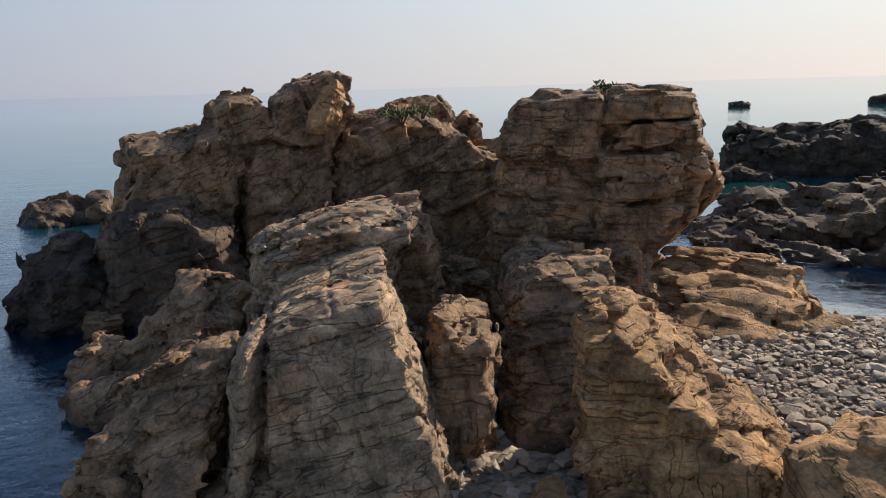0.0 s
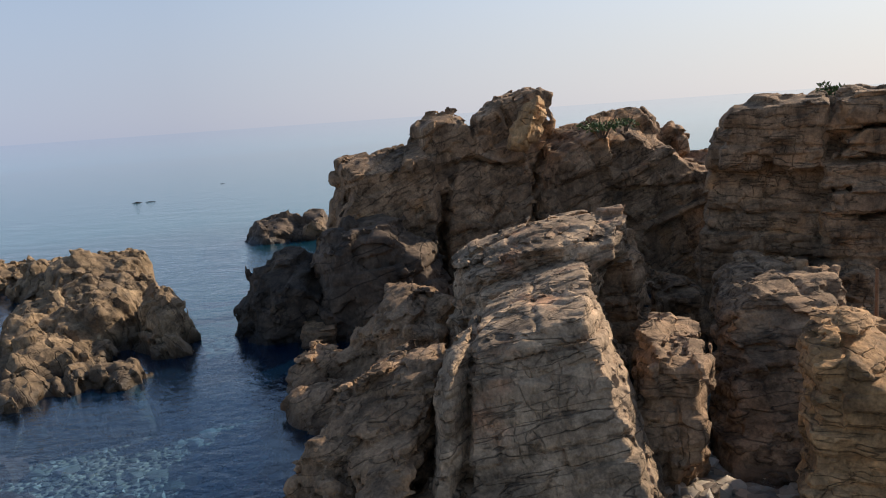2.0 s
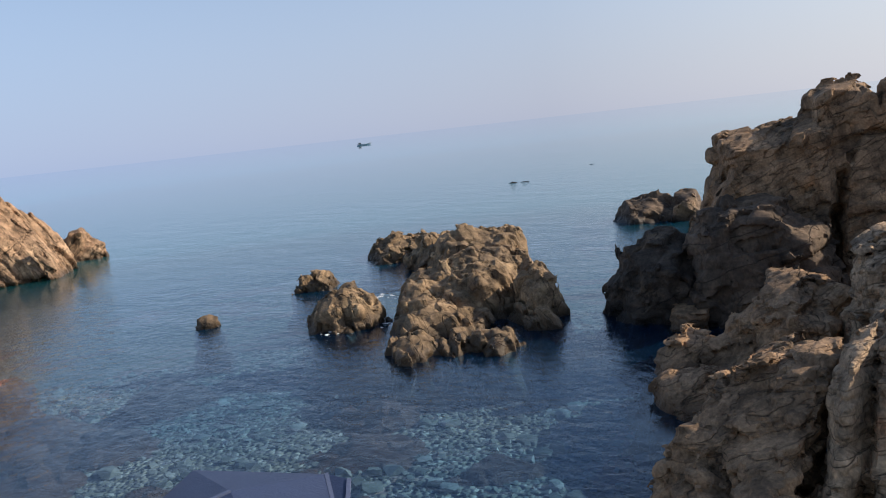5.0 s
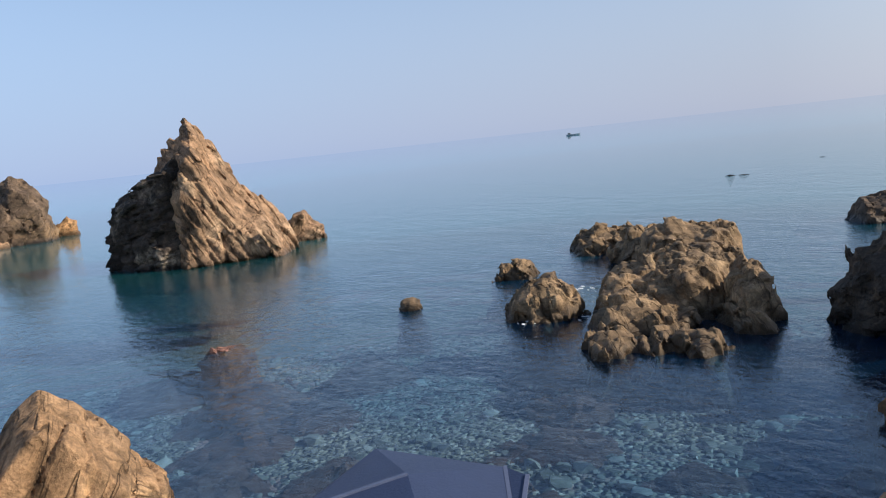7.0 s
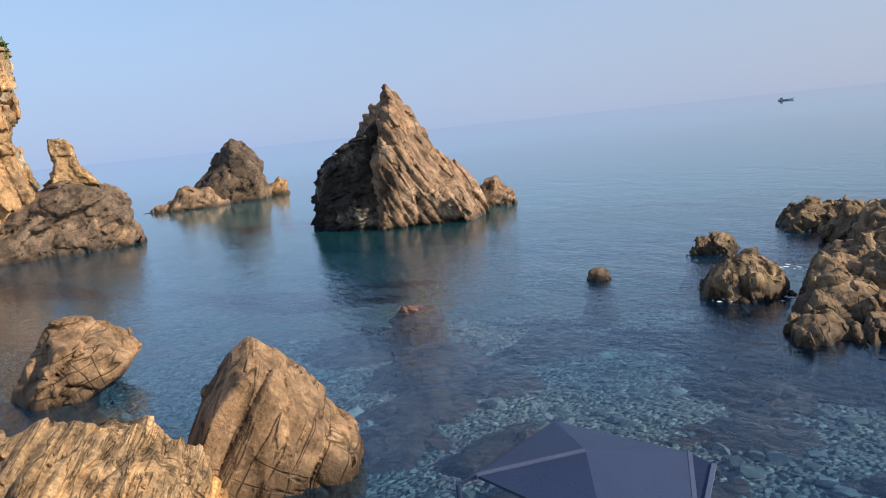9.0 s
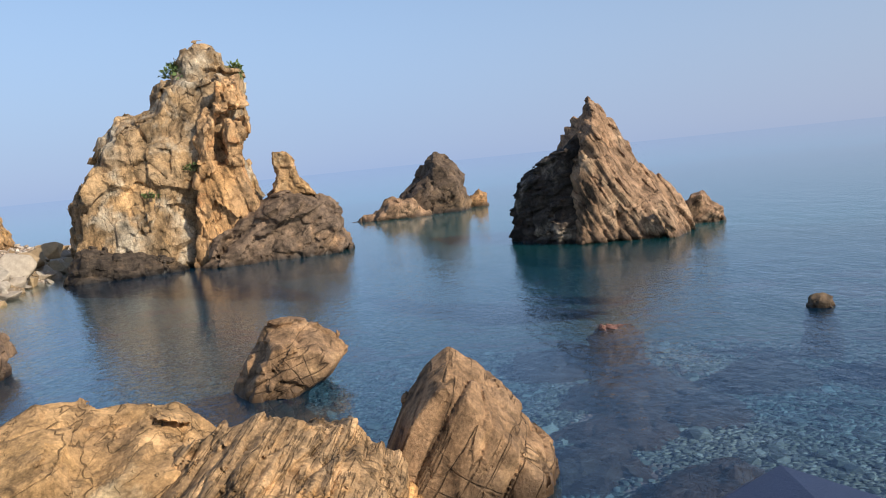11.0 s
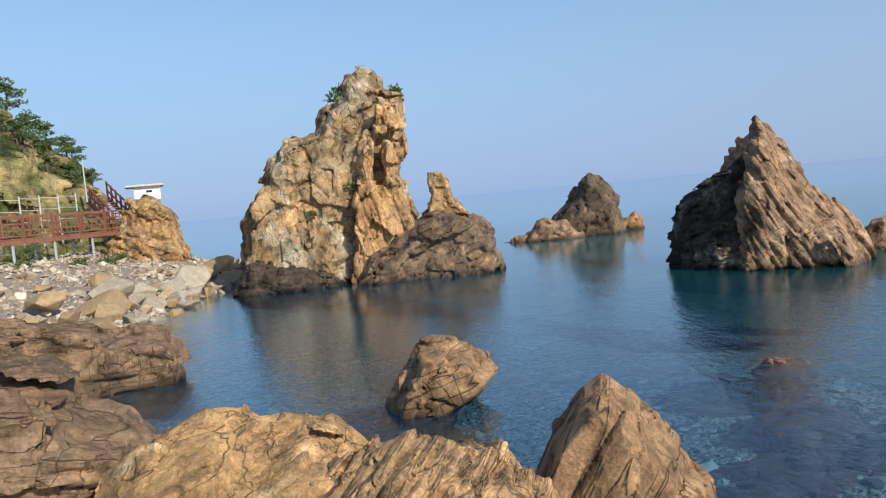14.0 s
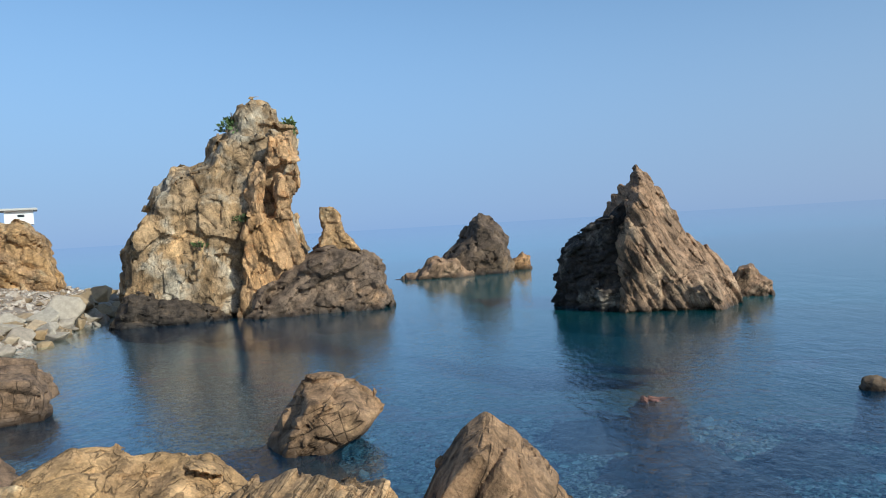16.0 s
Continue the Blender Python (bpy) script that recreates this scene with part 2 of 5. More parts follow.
# ---- materials ----
class Nodes:
    """Short hand for a node material."""

    def __init__(self, name):
        self.m = bpy.data.materials.new(name)
        self.m.use_nodes = True
        self.t = self.m.node_tree
        self.bsdf = self.t.nodes["Principled BSDF"]

    def add(self, kind, **values):
        n = self.t.nodes.new("ShaderNode" + kind)
        for key, value in values.items():
            n.inputs[key.replace("_", " ")].default_value = value
        return n

    def link(self, a, b):
        self.t.links.new(a, b)

    def coords(self, scale=(1, 1, 1), turn=(0, 0, 0), space="Object"):
        c, mp = self.t.nodes.new("ShaderNodeTexCoord"), self.t.nodes.new("ShaderNodeMapping")
        mp.inputs["Scale"].default_value = scale
        mp.inputs["Rotation"].default_value = [radians(a) for a in turn]
        self.link(c.outputs[space], mp.inputs["Vector"])
        return mp.outputs["Vector"]

    def turned(self, turn):
        """Coordinates laid along beds that are turned in the object."""
        c, mp = self.t.nodes.new("ShaderNodeTexCoord"), self.t.nodes.new("ShaderNodeMapping")
        mp.vector_type = "TEXTURE"
        mp.inputs["Rotation"].default_value = [radians(a) for a in turn]
        self.link(c.outputs["Object"], mp.inputs["Vector"])
        return mp.outputs["Vector"]

    def scaled(self, at, scale):
        mp = self.t.nodes.new("ShaderNodeMapping")
        mp.inputs["Scale"].default_value = scale
        self.link(at, mp.inputs["Vector"])
        return mp.outputs["Vector"]

    def noise(self, at, scale, detail=5.0, rough=0.6, twist=0.0):
        n = self.add("TexNoise", Scale=scale, Detail=detail, Roughness=rough, Distortion=twist)
        self.link(at, n.inputs["Vector"])
        return n.outputs["Fac"]

    def ramp(self, value, stops):
        n = self.t.nodes.new("ShaderNodeValToRGB")
        e = n.color_ramp.elements
        while len(e) < len(stops):
            e.new(0.5)
        for el, (place, colour) in zip(e, stops):
            el.position = place
            el.color = (*colour, 1) if not isinstance(colour, float) else (colour, colour, colour, 1)
        self.link(value, n.inputs["Fac"])
        return n.outputs["Color"]

    def mix(self, factor, a, b, blend="MIX"):
        n = self.t.nodes.new("ShaderNodeMix")
        n.data_type, n.blend_type = "RGBA", blend
        for value, socket in ((factor, n.inputs["Factor"]), (a, n.inputs[6]), (b, n.inputs[7])):
            if isinstance(value, (float, int)):
                socket.default_value = value
            elif isinstance(value, tuple):
                socket.default_value = (*value, 1)
            else:
                self.link(value, socket)
        return n.outputs[2]

    def maths(self, op, a, b=0.0):
        n = self.t.nodes.new("ShaderNodeMath")
        n.operation = op
        for value, socket in ((a, n.inputs[0]), (b, n.inputs[1])):
            if isinstance(value, (float, int)):
                socket.default_value = value
            else:
                self.link(value, socket)
        return n.outputs[0]

    def bump(self, height, strength=0.5, distance=0.02, onto=None):
        n = self.add("Bump", Strength=strength, Distance=distance)
        self.link(height, n.inputs["Height"])
        if onto is not None:
            self.link(onto, n.inputs["Normal"])
        return n.outputs["Normal"]


def stone(name, turn, main, second, dark, patch, grain_size=1.0, wet=0.55, patch_at=0.62, crack=0.8, block=(0.7, 0.26), leaf=(0.45, 0.085), leafy=0.5, joint=0.009, jumble=0.6):
    """Weathered rock: two main tones, beds and shade-darkened joints along its turn, coloured patches, a dark wet foot
    at the waterline.
    """
    main, second, dark, patch = [(r * 1.06, g * 0.99, b * 0.89) for r, g, b in (main, second, dark, patch)]
    n = Nodes(name)
    at = n.coords()
    level_at = n.turned(turn)
    beds = n.scaled(level_at, (0.9, 0.9, 11.0))
    big = n.noise(at, 0.7 * grain_size, 6, 0.62, 0.4)
    fine = n.noise(at, 7.0 * grain_size, 8, 0.68)
    seam = n.noise(beds, 1.6 * grain_size, 6, 0.7, 0.3)
    mottle = n.noise(at, 2.9 * grain_size, 9, 0.74, 0.2)
    speck = n.noise(at, 38 * grain_size, 3, 0.6)
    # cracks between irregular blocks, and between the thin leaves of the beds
    bend = n.t.nodes.new("ShaderNodeTexNoise")
    bend.inputs["Scale"].default_value, bend.inputs["Detail"].default_value = 2.2 * grain_size, 4
    n.link(at, bend.inputs["Vector"])
    centred = n.t.nodes.new("ShaderNodeVectorMath")
    centred.operation = "MULTIPLY_ADD"
    n.link(bend.outputs["Color"], centred.inputs[0])
    centred.inputs[1].default_value = (0.13 / grain_size,) * 3
    n.link(level_at, centred.inputs[2])

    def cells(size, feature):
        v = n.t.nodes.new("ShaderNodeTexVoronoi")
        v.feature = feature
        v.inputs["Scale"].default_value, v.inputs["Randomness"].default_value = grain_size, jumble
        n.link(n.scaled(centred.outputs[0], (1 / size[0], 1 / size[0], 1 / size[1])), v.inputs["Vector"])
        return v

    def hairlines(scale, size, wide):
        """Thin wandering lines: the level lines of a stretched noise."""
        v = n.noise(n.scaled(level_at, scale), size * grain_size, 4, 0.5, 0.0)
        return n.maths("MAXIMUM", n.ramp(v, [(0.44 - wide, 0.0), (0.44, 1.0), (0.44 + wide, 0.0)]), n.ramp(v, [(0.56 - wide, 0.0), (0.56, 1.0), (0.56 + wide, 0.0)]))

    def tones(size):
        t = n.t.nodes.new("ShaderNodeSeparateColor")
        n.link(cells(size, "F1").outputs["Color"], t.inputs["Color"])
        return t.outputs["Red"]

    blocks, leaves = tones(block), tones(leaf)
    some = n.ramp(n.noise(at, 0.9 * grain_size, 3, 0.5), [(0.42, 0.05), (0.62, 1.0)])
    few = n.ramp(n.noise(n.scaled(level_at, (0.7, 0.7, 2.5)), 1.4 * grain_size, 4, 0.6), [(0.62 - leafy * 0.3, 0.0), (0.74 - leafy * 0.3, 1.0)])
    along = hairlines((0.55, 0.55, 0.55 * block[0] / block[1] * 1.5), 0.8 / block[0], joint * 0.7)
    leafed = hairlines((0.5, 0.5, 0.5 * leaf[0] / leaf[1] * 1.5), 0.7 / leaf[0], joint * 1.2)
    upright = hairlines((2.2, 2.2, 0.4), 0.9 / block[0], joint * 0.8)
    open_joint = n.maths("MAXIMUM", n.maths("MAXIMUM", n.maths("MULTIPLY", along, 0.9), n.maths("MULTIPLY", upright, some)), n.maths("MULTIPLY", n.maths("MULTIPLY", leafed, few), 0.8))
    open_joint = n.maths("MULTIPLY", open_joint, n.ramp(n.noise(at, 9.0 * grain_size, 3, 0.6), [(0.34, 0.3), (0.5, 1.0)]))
    col = n.mix(n.ramp(big, [(0.36, 0.0), (0.62, 1.0)]), main, second)
    col = n.mix(n.ramp(n.noise(at, 1.3 * grain_size, 5, 0.6), [(patch_at - 0.06, 0.0), (patch_at + 0.06, 1.0)]), col, patch)
    col = n.mix(n.ramp(seam, [(0.3, 0.9), (0.38, 0.0)]), col, dark)
    col = n.mix(0.4, col, n.ramp(blocks, [(0.0, 0.66), (0.5, 0.98), (1.0, 1.28)]), "MULTIPLY")
    col = n.mix(0.6 * leafy, col, n.ramp(leaves, [(0.0, 0.7), (0.5, 1.0), (1.0, 1.2)]), "MULTIPLY")
    col = n.mix(0.8, col, n.ramp(fine, [(0.28, 0.52), (0.5, 0.98), (0.74, 1.32)]), "MULTIPLY")
    col = n.mix(0.9, col, n.ramp(mottle, [(0.36, 0.36), (0.5, 1.0), (0.64, 1.5)]), "MULTIPLY")
    stain = n.noise(n.scaled(at, (1.0, 1.0, 0.35)), 1.9 * grain_size, 7, 0.72, 0.5)
    col = n.mix(0.9, col, n.ramp(stain, [(0.36, 0.4), (0.46, 0.88), (0.6, 1.12), (0.72, 1.55)]), "MULTIPLY")
    col = n.mix(0.6, col, n.ramp(speck, [(0.32, 0.6), (0.68, 1.35)]), "MULTIPLY")
    # the shade inside the open joints is put into the colour
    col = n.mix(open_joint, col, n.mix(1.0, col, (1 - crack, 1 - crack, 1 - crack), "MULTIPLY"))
    # wet, weedy foot
    world_at = n.t.nodes.new("ShaderNodeNewGeometry")
    up = n.t.nodes.new("ShaderNodeSeparateXYZ")
    n.link(world_at.outputs["Position"], up.inputs["Vector"])
    level = n.maths("ADD", up.outputs["Z"], n.maths("MULTIPLY", n.noise(at, 1.7, 4, 0.6), -0.5))
    foot = n.ramp(n.maths("ADD", level, 0.5), [(0.28, 1.0), (0.28 + wet * 0.4, 0.0)])
    col = n.mix(foot, col, tuple(c * 0.22 for c in main))
    n.link(n.ramp(foot, [(0.0, 0.86), (1.0, 0.42)]), n.bsdf.inputs["Roughness"])
    n.bsdf.inputs["Specular IOR Level"].default_value = 0.3
    n.link(col, n.bsdf.inputs["Base Color"])
    h = n.bump(n.maths("MULTIPLY", open_joint, -1.0), 0.9, 0.035)
    h = n.bump(blocks, 0.7, 0.03, h)
    h = n.bump(leaves, min(0.4 + leafy, 1.0), 0.016, h)
    h = n.bump(mottle, 0.5, 0.03, h)
    h = n.bump(fine, 0.7, 0.04, h)
    h = n.bump(speck, 0.5, 0.012, h)
    n.link(h, n.bsdf.inputs["Normal"])
    return n.m


def stone_kind(name, *tones, **more):
    """A kind of stone: called with the turn of a rock's beds it gives the material laid along them."""
    made = {}

    def laid(turn):
        if turn not in made:
            made[turn] = stone(name, turn, *tones, **more)
        return made[turn]

    return laid


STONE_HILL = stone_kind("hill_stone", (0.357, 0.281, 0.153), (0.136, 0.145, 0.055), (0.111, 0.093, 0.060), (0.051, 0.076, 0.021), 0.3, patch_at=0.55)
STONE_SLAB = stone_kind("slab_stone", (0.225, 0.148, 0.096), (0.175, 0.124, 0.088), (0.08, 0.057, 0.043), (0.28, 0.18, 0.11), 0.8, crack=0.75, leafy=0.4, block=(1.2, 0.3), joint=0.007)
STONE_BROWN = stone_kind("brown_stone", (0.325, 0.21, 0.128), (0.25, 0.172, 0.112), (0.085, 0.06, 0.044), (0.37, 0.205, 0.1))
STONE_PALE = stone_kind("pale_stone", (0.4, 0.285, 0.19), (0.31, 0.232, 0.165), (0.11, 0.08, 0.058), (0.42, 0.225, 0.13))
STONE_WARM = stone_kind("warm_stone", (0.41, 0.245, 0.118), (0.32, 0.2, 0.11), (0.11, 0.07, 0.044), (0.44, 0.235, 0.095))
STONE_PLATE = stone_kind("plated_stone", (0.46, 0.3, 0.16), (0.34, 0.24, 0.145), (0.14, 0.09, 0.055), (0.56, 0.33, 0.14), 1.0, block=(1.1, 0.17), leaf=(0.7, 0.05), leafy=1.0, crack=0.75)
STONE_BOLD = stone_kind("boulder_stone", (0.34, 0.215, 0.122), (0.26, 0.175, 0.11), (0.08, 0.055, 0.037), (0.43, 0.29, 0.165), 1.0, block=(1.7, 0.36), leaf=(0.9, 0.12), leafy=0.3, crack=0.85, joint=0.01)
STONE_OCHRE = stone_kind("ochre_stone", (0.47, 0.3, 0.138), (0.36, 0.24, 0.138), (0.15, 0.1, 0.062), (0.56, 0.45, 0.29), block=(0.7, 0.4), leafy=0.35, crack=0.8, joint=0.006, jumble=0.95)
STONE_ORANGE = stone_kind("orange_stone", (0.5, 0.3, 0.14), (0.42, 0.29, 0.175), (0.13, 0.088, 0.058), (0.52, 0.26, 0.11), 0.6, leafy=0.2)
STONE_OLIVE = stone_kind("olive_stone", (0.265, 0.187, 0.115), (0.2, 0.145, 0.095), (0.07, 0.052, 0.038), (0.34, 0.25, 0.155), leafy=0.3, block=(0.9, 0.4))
# dark stone whose colour also takes in some of the rocks' shade
STONE_DARKENED = stone_kind("darkened_stone", (0.066, 0.053, 0.043), (0.092, 0.07, 0.054), (0.025, 0.021, 0.018), (0.14, 0.1, 0.064))
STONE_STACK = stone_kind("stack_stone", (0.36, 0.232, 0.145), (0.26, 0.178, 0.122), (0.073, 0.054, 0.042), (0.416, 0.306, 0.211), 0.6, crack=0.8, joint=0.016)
# dark flank stone, deepened with the shade of that side
STONE_FLANK_SHADED = stone_kind("shaded_flank_stone", (0.05, 0.041, 0.035), (0.075, 0.058, 0.047), (0.02, 0.017, 0.015), (0.27, 0.23, 0.19), 0.8, patch_at=0.6, crack=0.85)
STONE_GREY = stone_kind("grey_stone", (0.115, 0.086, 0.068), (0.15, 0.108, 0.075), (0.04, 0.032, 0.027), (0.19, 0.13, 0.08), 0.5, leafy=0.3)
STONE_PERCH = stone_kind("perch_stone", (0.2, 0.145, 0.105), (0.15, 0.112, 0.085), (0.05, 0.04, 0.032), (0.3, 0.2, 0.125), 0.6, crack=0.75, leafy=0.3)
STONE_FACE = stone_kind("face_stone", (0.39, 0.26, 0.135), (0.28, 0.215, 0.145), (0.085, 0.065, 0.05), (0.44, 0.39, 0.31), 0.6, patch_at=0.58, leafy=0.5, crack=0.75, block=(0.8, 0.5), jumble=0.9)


def plain(name, colour, rough=0.7, metal=0.0, vary=0.25, scale=6.0):
    n = Nodes(name)
    at = n.coords()
    v = n.noise(at, scale, 6, 0.65)
    f = n.noise(at, scale * 9, 4, 0.6)
    col = n.mix(1.0, colour, n.ramp(v, [(0.25, 1 - vary), (0.75, 1 + vary)]), "MULTIPLY")
    col = n.mix(0.6, col, n.ramp(f, [(0.25, 1 - vary), (0.75, 1 + vary)]), "MULTIPLY")
    n.link(col, n.bsdf.inputs["Base Color"])
    n.bsdf.inputs["Roughness"].default_value = rough
    n.bsdf.inputs["Metallic"].default_value = metal
    n.link(n.bump(f, 0.3, 0.01), n.bsdf.inputs["Normal"])
    return n.m


def pieces_material(name, stops, rough=0.8, wet=0.0):
    """Loose stones, every one of its own tone."""
    n = Nodes(name)
    at = n.coords()
    info, geo = n.t.nodes.new("ShaderNodeObjectInfo"), n.t.nodes.new("ShaderNodeNewGeometry")
    own = n.maths("FRACT", n.maths("ADD", info.outputs["Random"], geo.outputs["Random Per Island"]))
    col = n.ramp(own, stops)
    v = n.noise(at, 9.0, 6, 0.7)
    col = n.mix(0.8, col, n.ramp(v, [(0.25, 0.55), (0.75, 1.35)]), "MULTIPLY")
    n.link(col, n.bsdf.inputs["Base Color"])
    n.bsdf.inputs["Roughness"].default_value = rough
    n.link(n.bump(v, 0.6, 0.04), n.bsdf.inputs["Normal"])
    return n.m


PEBBLE = pieces_material("pebble", [(0.0, (0.15, 0.11, 0.08)), (0.35, (0.29, 0.215, 0.15)), (0.7, (0.4, 0.31, 0.22)), (0.92, (0.54, 0.45, 0.35)), (1.0, (0.4, 0.25, 0.15))])
BED_STONE = pieces_material("seabed_stone", [(0.0, (0.07, 0.07, 0.06)), (0.4, (0.15, 0.145, 0.12)), (0.8, (0.23, 0.22, 0.19)), (1.0, (0.36, 0.35, 0.31))])
RUBBLE = pieces_material("beach_rubble", [(0.0, (0.25, 0.18, 0.12)), (0.35, (0.44, 0.34, 0.25)), (0.7, (0.53, 0.44, 0.35)), (1.0, (0.62, 0.55, 0.46))])
BOULDER = pieces_material("beach_boulder", [(0.0, (0.24, 0.17, 0.1)), (0.3, (0.36, 0.25, 0.13)), (0.6, (0.3, 0.24, 0.18)), (0.85, (0.46, 0.39, 0.3)), (1.0, (0.42, 0.26, 0.11))])
LEAF = plain("pine_needles", (0.1, 0.15, 0.045), 0.8, vary=0.5, scale=2.0)
SHRUB = plain("shrub_leaves", (0.09, 0.13, 0.035), 0.7, vary=0.5, scale=5.0)
BARK = plain("bark", (0.13, 0.085, 0.055), 0.9, vary=0.4)
RUST_RED = plain("red_brown_paint", (0.22, 0.085, 0.055), 0.6, vary=0.3, scale=2.0)
STEEL = plain("galvanised_steel", (0.55, 0.56, 0.56), 0.45, 0.6, vary=0.15)
WHITE = plain("white_paint", (0.82, 0.82, 0.8), 0.6, vary=0.08, scale=2.0)
DARK_PANE = plain("dark_pane", (0.03, 0.035, 0.04), 0.15, vary=0.1)
GREY_SHADE = plain("shaded_grey_paint", (0.22, 0.2, 0.19), 0.7, vary=0.15)
RUST = plain("rusty_iron", (0.2, 0.11, 0.06), 0.85, 0.3, vary=0.5, scale=14.0)
NAVY = plain("navy_fabric", (0.022, 0.036, 0.085), 0.55, vary=0.12, scale=9.0)
NAVY_TRIM = plain("pale_blue_trim", (0.09, 0.11, 0.18), 0.5, vary=0.1)
HULL = plain("boat_hull", (0.3, 0.33, 0.37), 0.6, vary=0.2, scale=0.4)
CONCRETE = plain("concrete", (0.5, 0.48, 0.44), 0.85, vary=0.2)

# ---- rocks ----
cliff = rock("sea_cliff", "jagged brown-grey sandstone cliff with a broken ridge above the sea", (-4.51, 12.41), 20.0, [
    (0.00, 1.00, 1.60, 0.30, 0.05, [(-1.57, -0.80), (-1.27, -0.26), (-0.88, 0.78), (-0.62, 1.65), (-0.44, 1.99), (-0.38, 2.44), (0.24, 2.56), (0.85, 2.69), (1.31, 2.62), (1.18, 0.21), (1.48, -0.80)]),
    (0.20, 1.00, 1.40, 0.25, 0.05, [(0.58, -0.80), (0.88, -0.75), (1.23, 2.62), (1.84, 2.56), (2.43, 2.37), (2.87, 2.39), (2.72, -0.75), (3.02, -0.80)]),
    (-0.10, 1.00, 1.50, 0.30, 0.06, [(2.08, -0.80), (2.38, -0.70), (2.62, 1.81), (2.83, 2.49), (3.29, 2.64), (3.69, 2.76), (4.24, 2.77), (4.80, 2.58), (5.37, 2.12), (5.86, 2.12), (6.36, 1.59), (6.40, -0.75), (6.70, -0.80)]),
    (0.00, 0.55, 0.60, 0.12, 0.00, [(0.85, 1.80), (0.85, 2.67), (0.89, 2.90), (1.09, 3.04), (1.42, 3.06), (1.72, 2.88), (1.88, 2.49), (1.88, 1.80)]),
    (0.00, 0.50, 0.60, 0.10, 0.00, [(1.80, 1.80), (1.80, 2.40), (1.82, 2.99), (2.11, 3.28), (2.60, 3.39), (2.90, 3.45), (3.12, 3.32), (3.08, 2.72), (2.83, 2.26), (2.83, 1.80)]),
    (0.00, 0.35, 0.40, 0.08, 0.00, [(4.34, 2.00), (4.34, 2.53), (4.41, 2.81), (4.62, 2.88), (4.81, 2.75), (4.86, 2.51), (4.86, 2.00)]),
    (0.00, 0.30, 0.30, 0.06, 0.00, [(5.27, 2.02), (5.13, 2.43), (5.32, 2.60), (5.51, 2.49), (5.47, 2.18), (5.42, 2.02)]),
], STONE_BROWN, turn=(0, -24, 8), size=(0.7, 0.8, 0.5), amp=0.05, groove=0.05, res=0.03, k=3, warp=0.05, whole=True)
# lower face of the cliff: its shade is put into a darker stone
rock("dark_base", "lichen-grey lower face, darkened for its shade", (-3.61, 11.13), 18.0, [
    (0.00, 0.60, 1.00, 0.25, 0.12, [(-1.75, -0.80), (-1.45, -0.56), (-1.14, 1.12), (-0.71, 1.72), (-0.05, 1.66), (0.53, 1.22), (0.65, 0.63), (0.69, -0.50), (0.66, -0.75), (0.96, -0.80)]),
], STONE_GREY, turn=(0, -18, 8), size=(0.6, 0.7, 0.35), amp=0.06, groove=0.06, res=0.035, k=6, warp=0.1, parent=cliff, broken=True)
rock("orange_face", "fresh orange stone face", (-1.78, 12.40), 8.3, [
    (-0.10, 0.40, 0.30, 0.25, 0.00, [(-0.29, 2.43), (-0.20, 2.76), (-0.01, 3.18), (0.22, 3.35), (0.32, 3.26), (0.29, 2.75), (0.08, 2.39)]),
], STONE_ORANGE, turn=(0, 30, 8), size=(0.3, 0.3, 0.25), amp=0.03, groove=0.03, res=0.03, k=5, parent=cliff)
pillar = rock("rock_pillar", "massive blocky sandstone pillar with an overhanging lit flank", (2.16, 10.99), -11.1, [
    (0.00, 0.70, 1.50, 0.08, 0.03, [(-1.92, -0.80), (-1.62, -0.75), (-1.58, 0.45), (-1.47, 1.93), (-1.36, 2.50), (-1.16, 2.74), (-0.07, 2.98), (0.25, 2.97), (1.11, 2.97), (1.26, 2.48), (1.36, 1.91), (1.21, 1.37), (0.59, 0.82), (0.47, 0.16), (0.47, -0.68), (0.77, -0.80)]),
    (-0.62, 0.35, 0.60, 0.05, 0.00, [(-1.18, 2.12), (-1.12, 2.66), (-0.98, 2.80), (-0.08, 2.98), (-0.04, 2.22)]),
    (-0.55, 0.35, 0.50, 0.05, 0.00, [(0.01, 2.61), (0.18, 2.98), (1.05, 2.99), (1.11, 2.65)]),
    (-0.62, 0.35, 0.50, 0.05, 0.00, [(0.03, 2.27), (0.39, 2.61), (1.11, 2.61), (1.23, 2.30)]),
    (-0.66, 0.35, 0.50, 0.05, 0.00, [(-0.01, 1.95), (0.03, 2.21), (0.93, 2.25), (0.98, 1.99)]),
    (-0.72, 0.35, 0.50, 0.06, 0.00, [(0.01, 1.66), (0.08, 1.88), (0.89, 1.92), (0.95, 1.76), (0.73, 1.63)]),
    (-0.50, 0.50, 0.60, 0.06, 0.00, [(-0.30, -0.80), (0.00, -0.36), (0.01, 1.59), (0.91, 1.64), (1.09, 1.44), (0.56, 0.92), (0.44, -0.02), (0.74, -0.80)]),
    (-0.90, 0.50, 0.50, 0.10, 0.00, [(-0.72, -0.80), (-0.42, -0.75), (-0.33, 0.99), (0.33, 1.11), (0.54, 0.93), (0.73, 0.41), (0.86, -0.51), (1.16, -0.80)]),
], STONE_BROWN, turn=(0, 1, -12), size=(0.8, 0.9, 0.34), amp=0.045, groove=0.05, res=0.028, k=11, warp=0.06, crag=0.75)
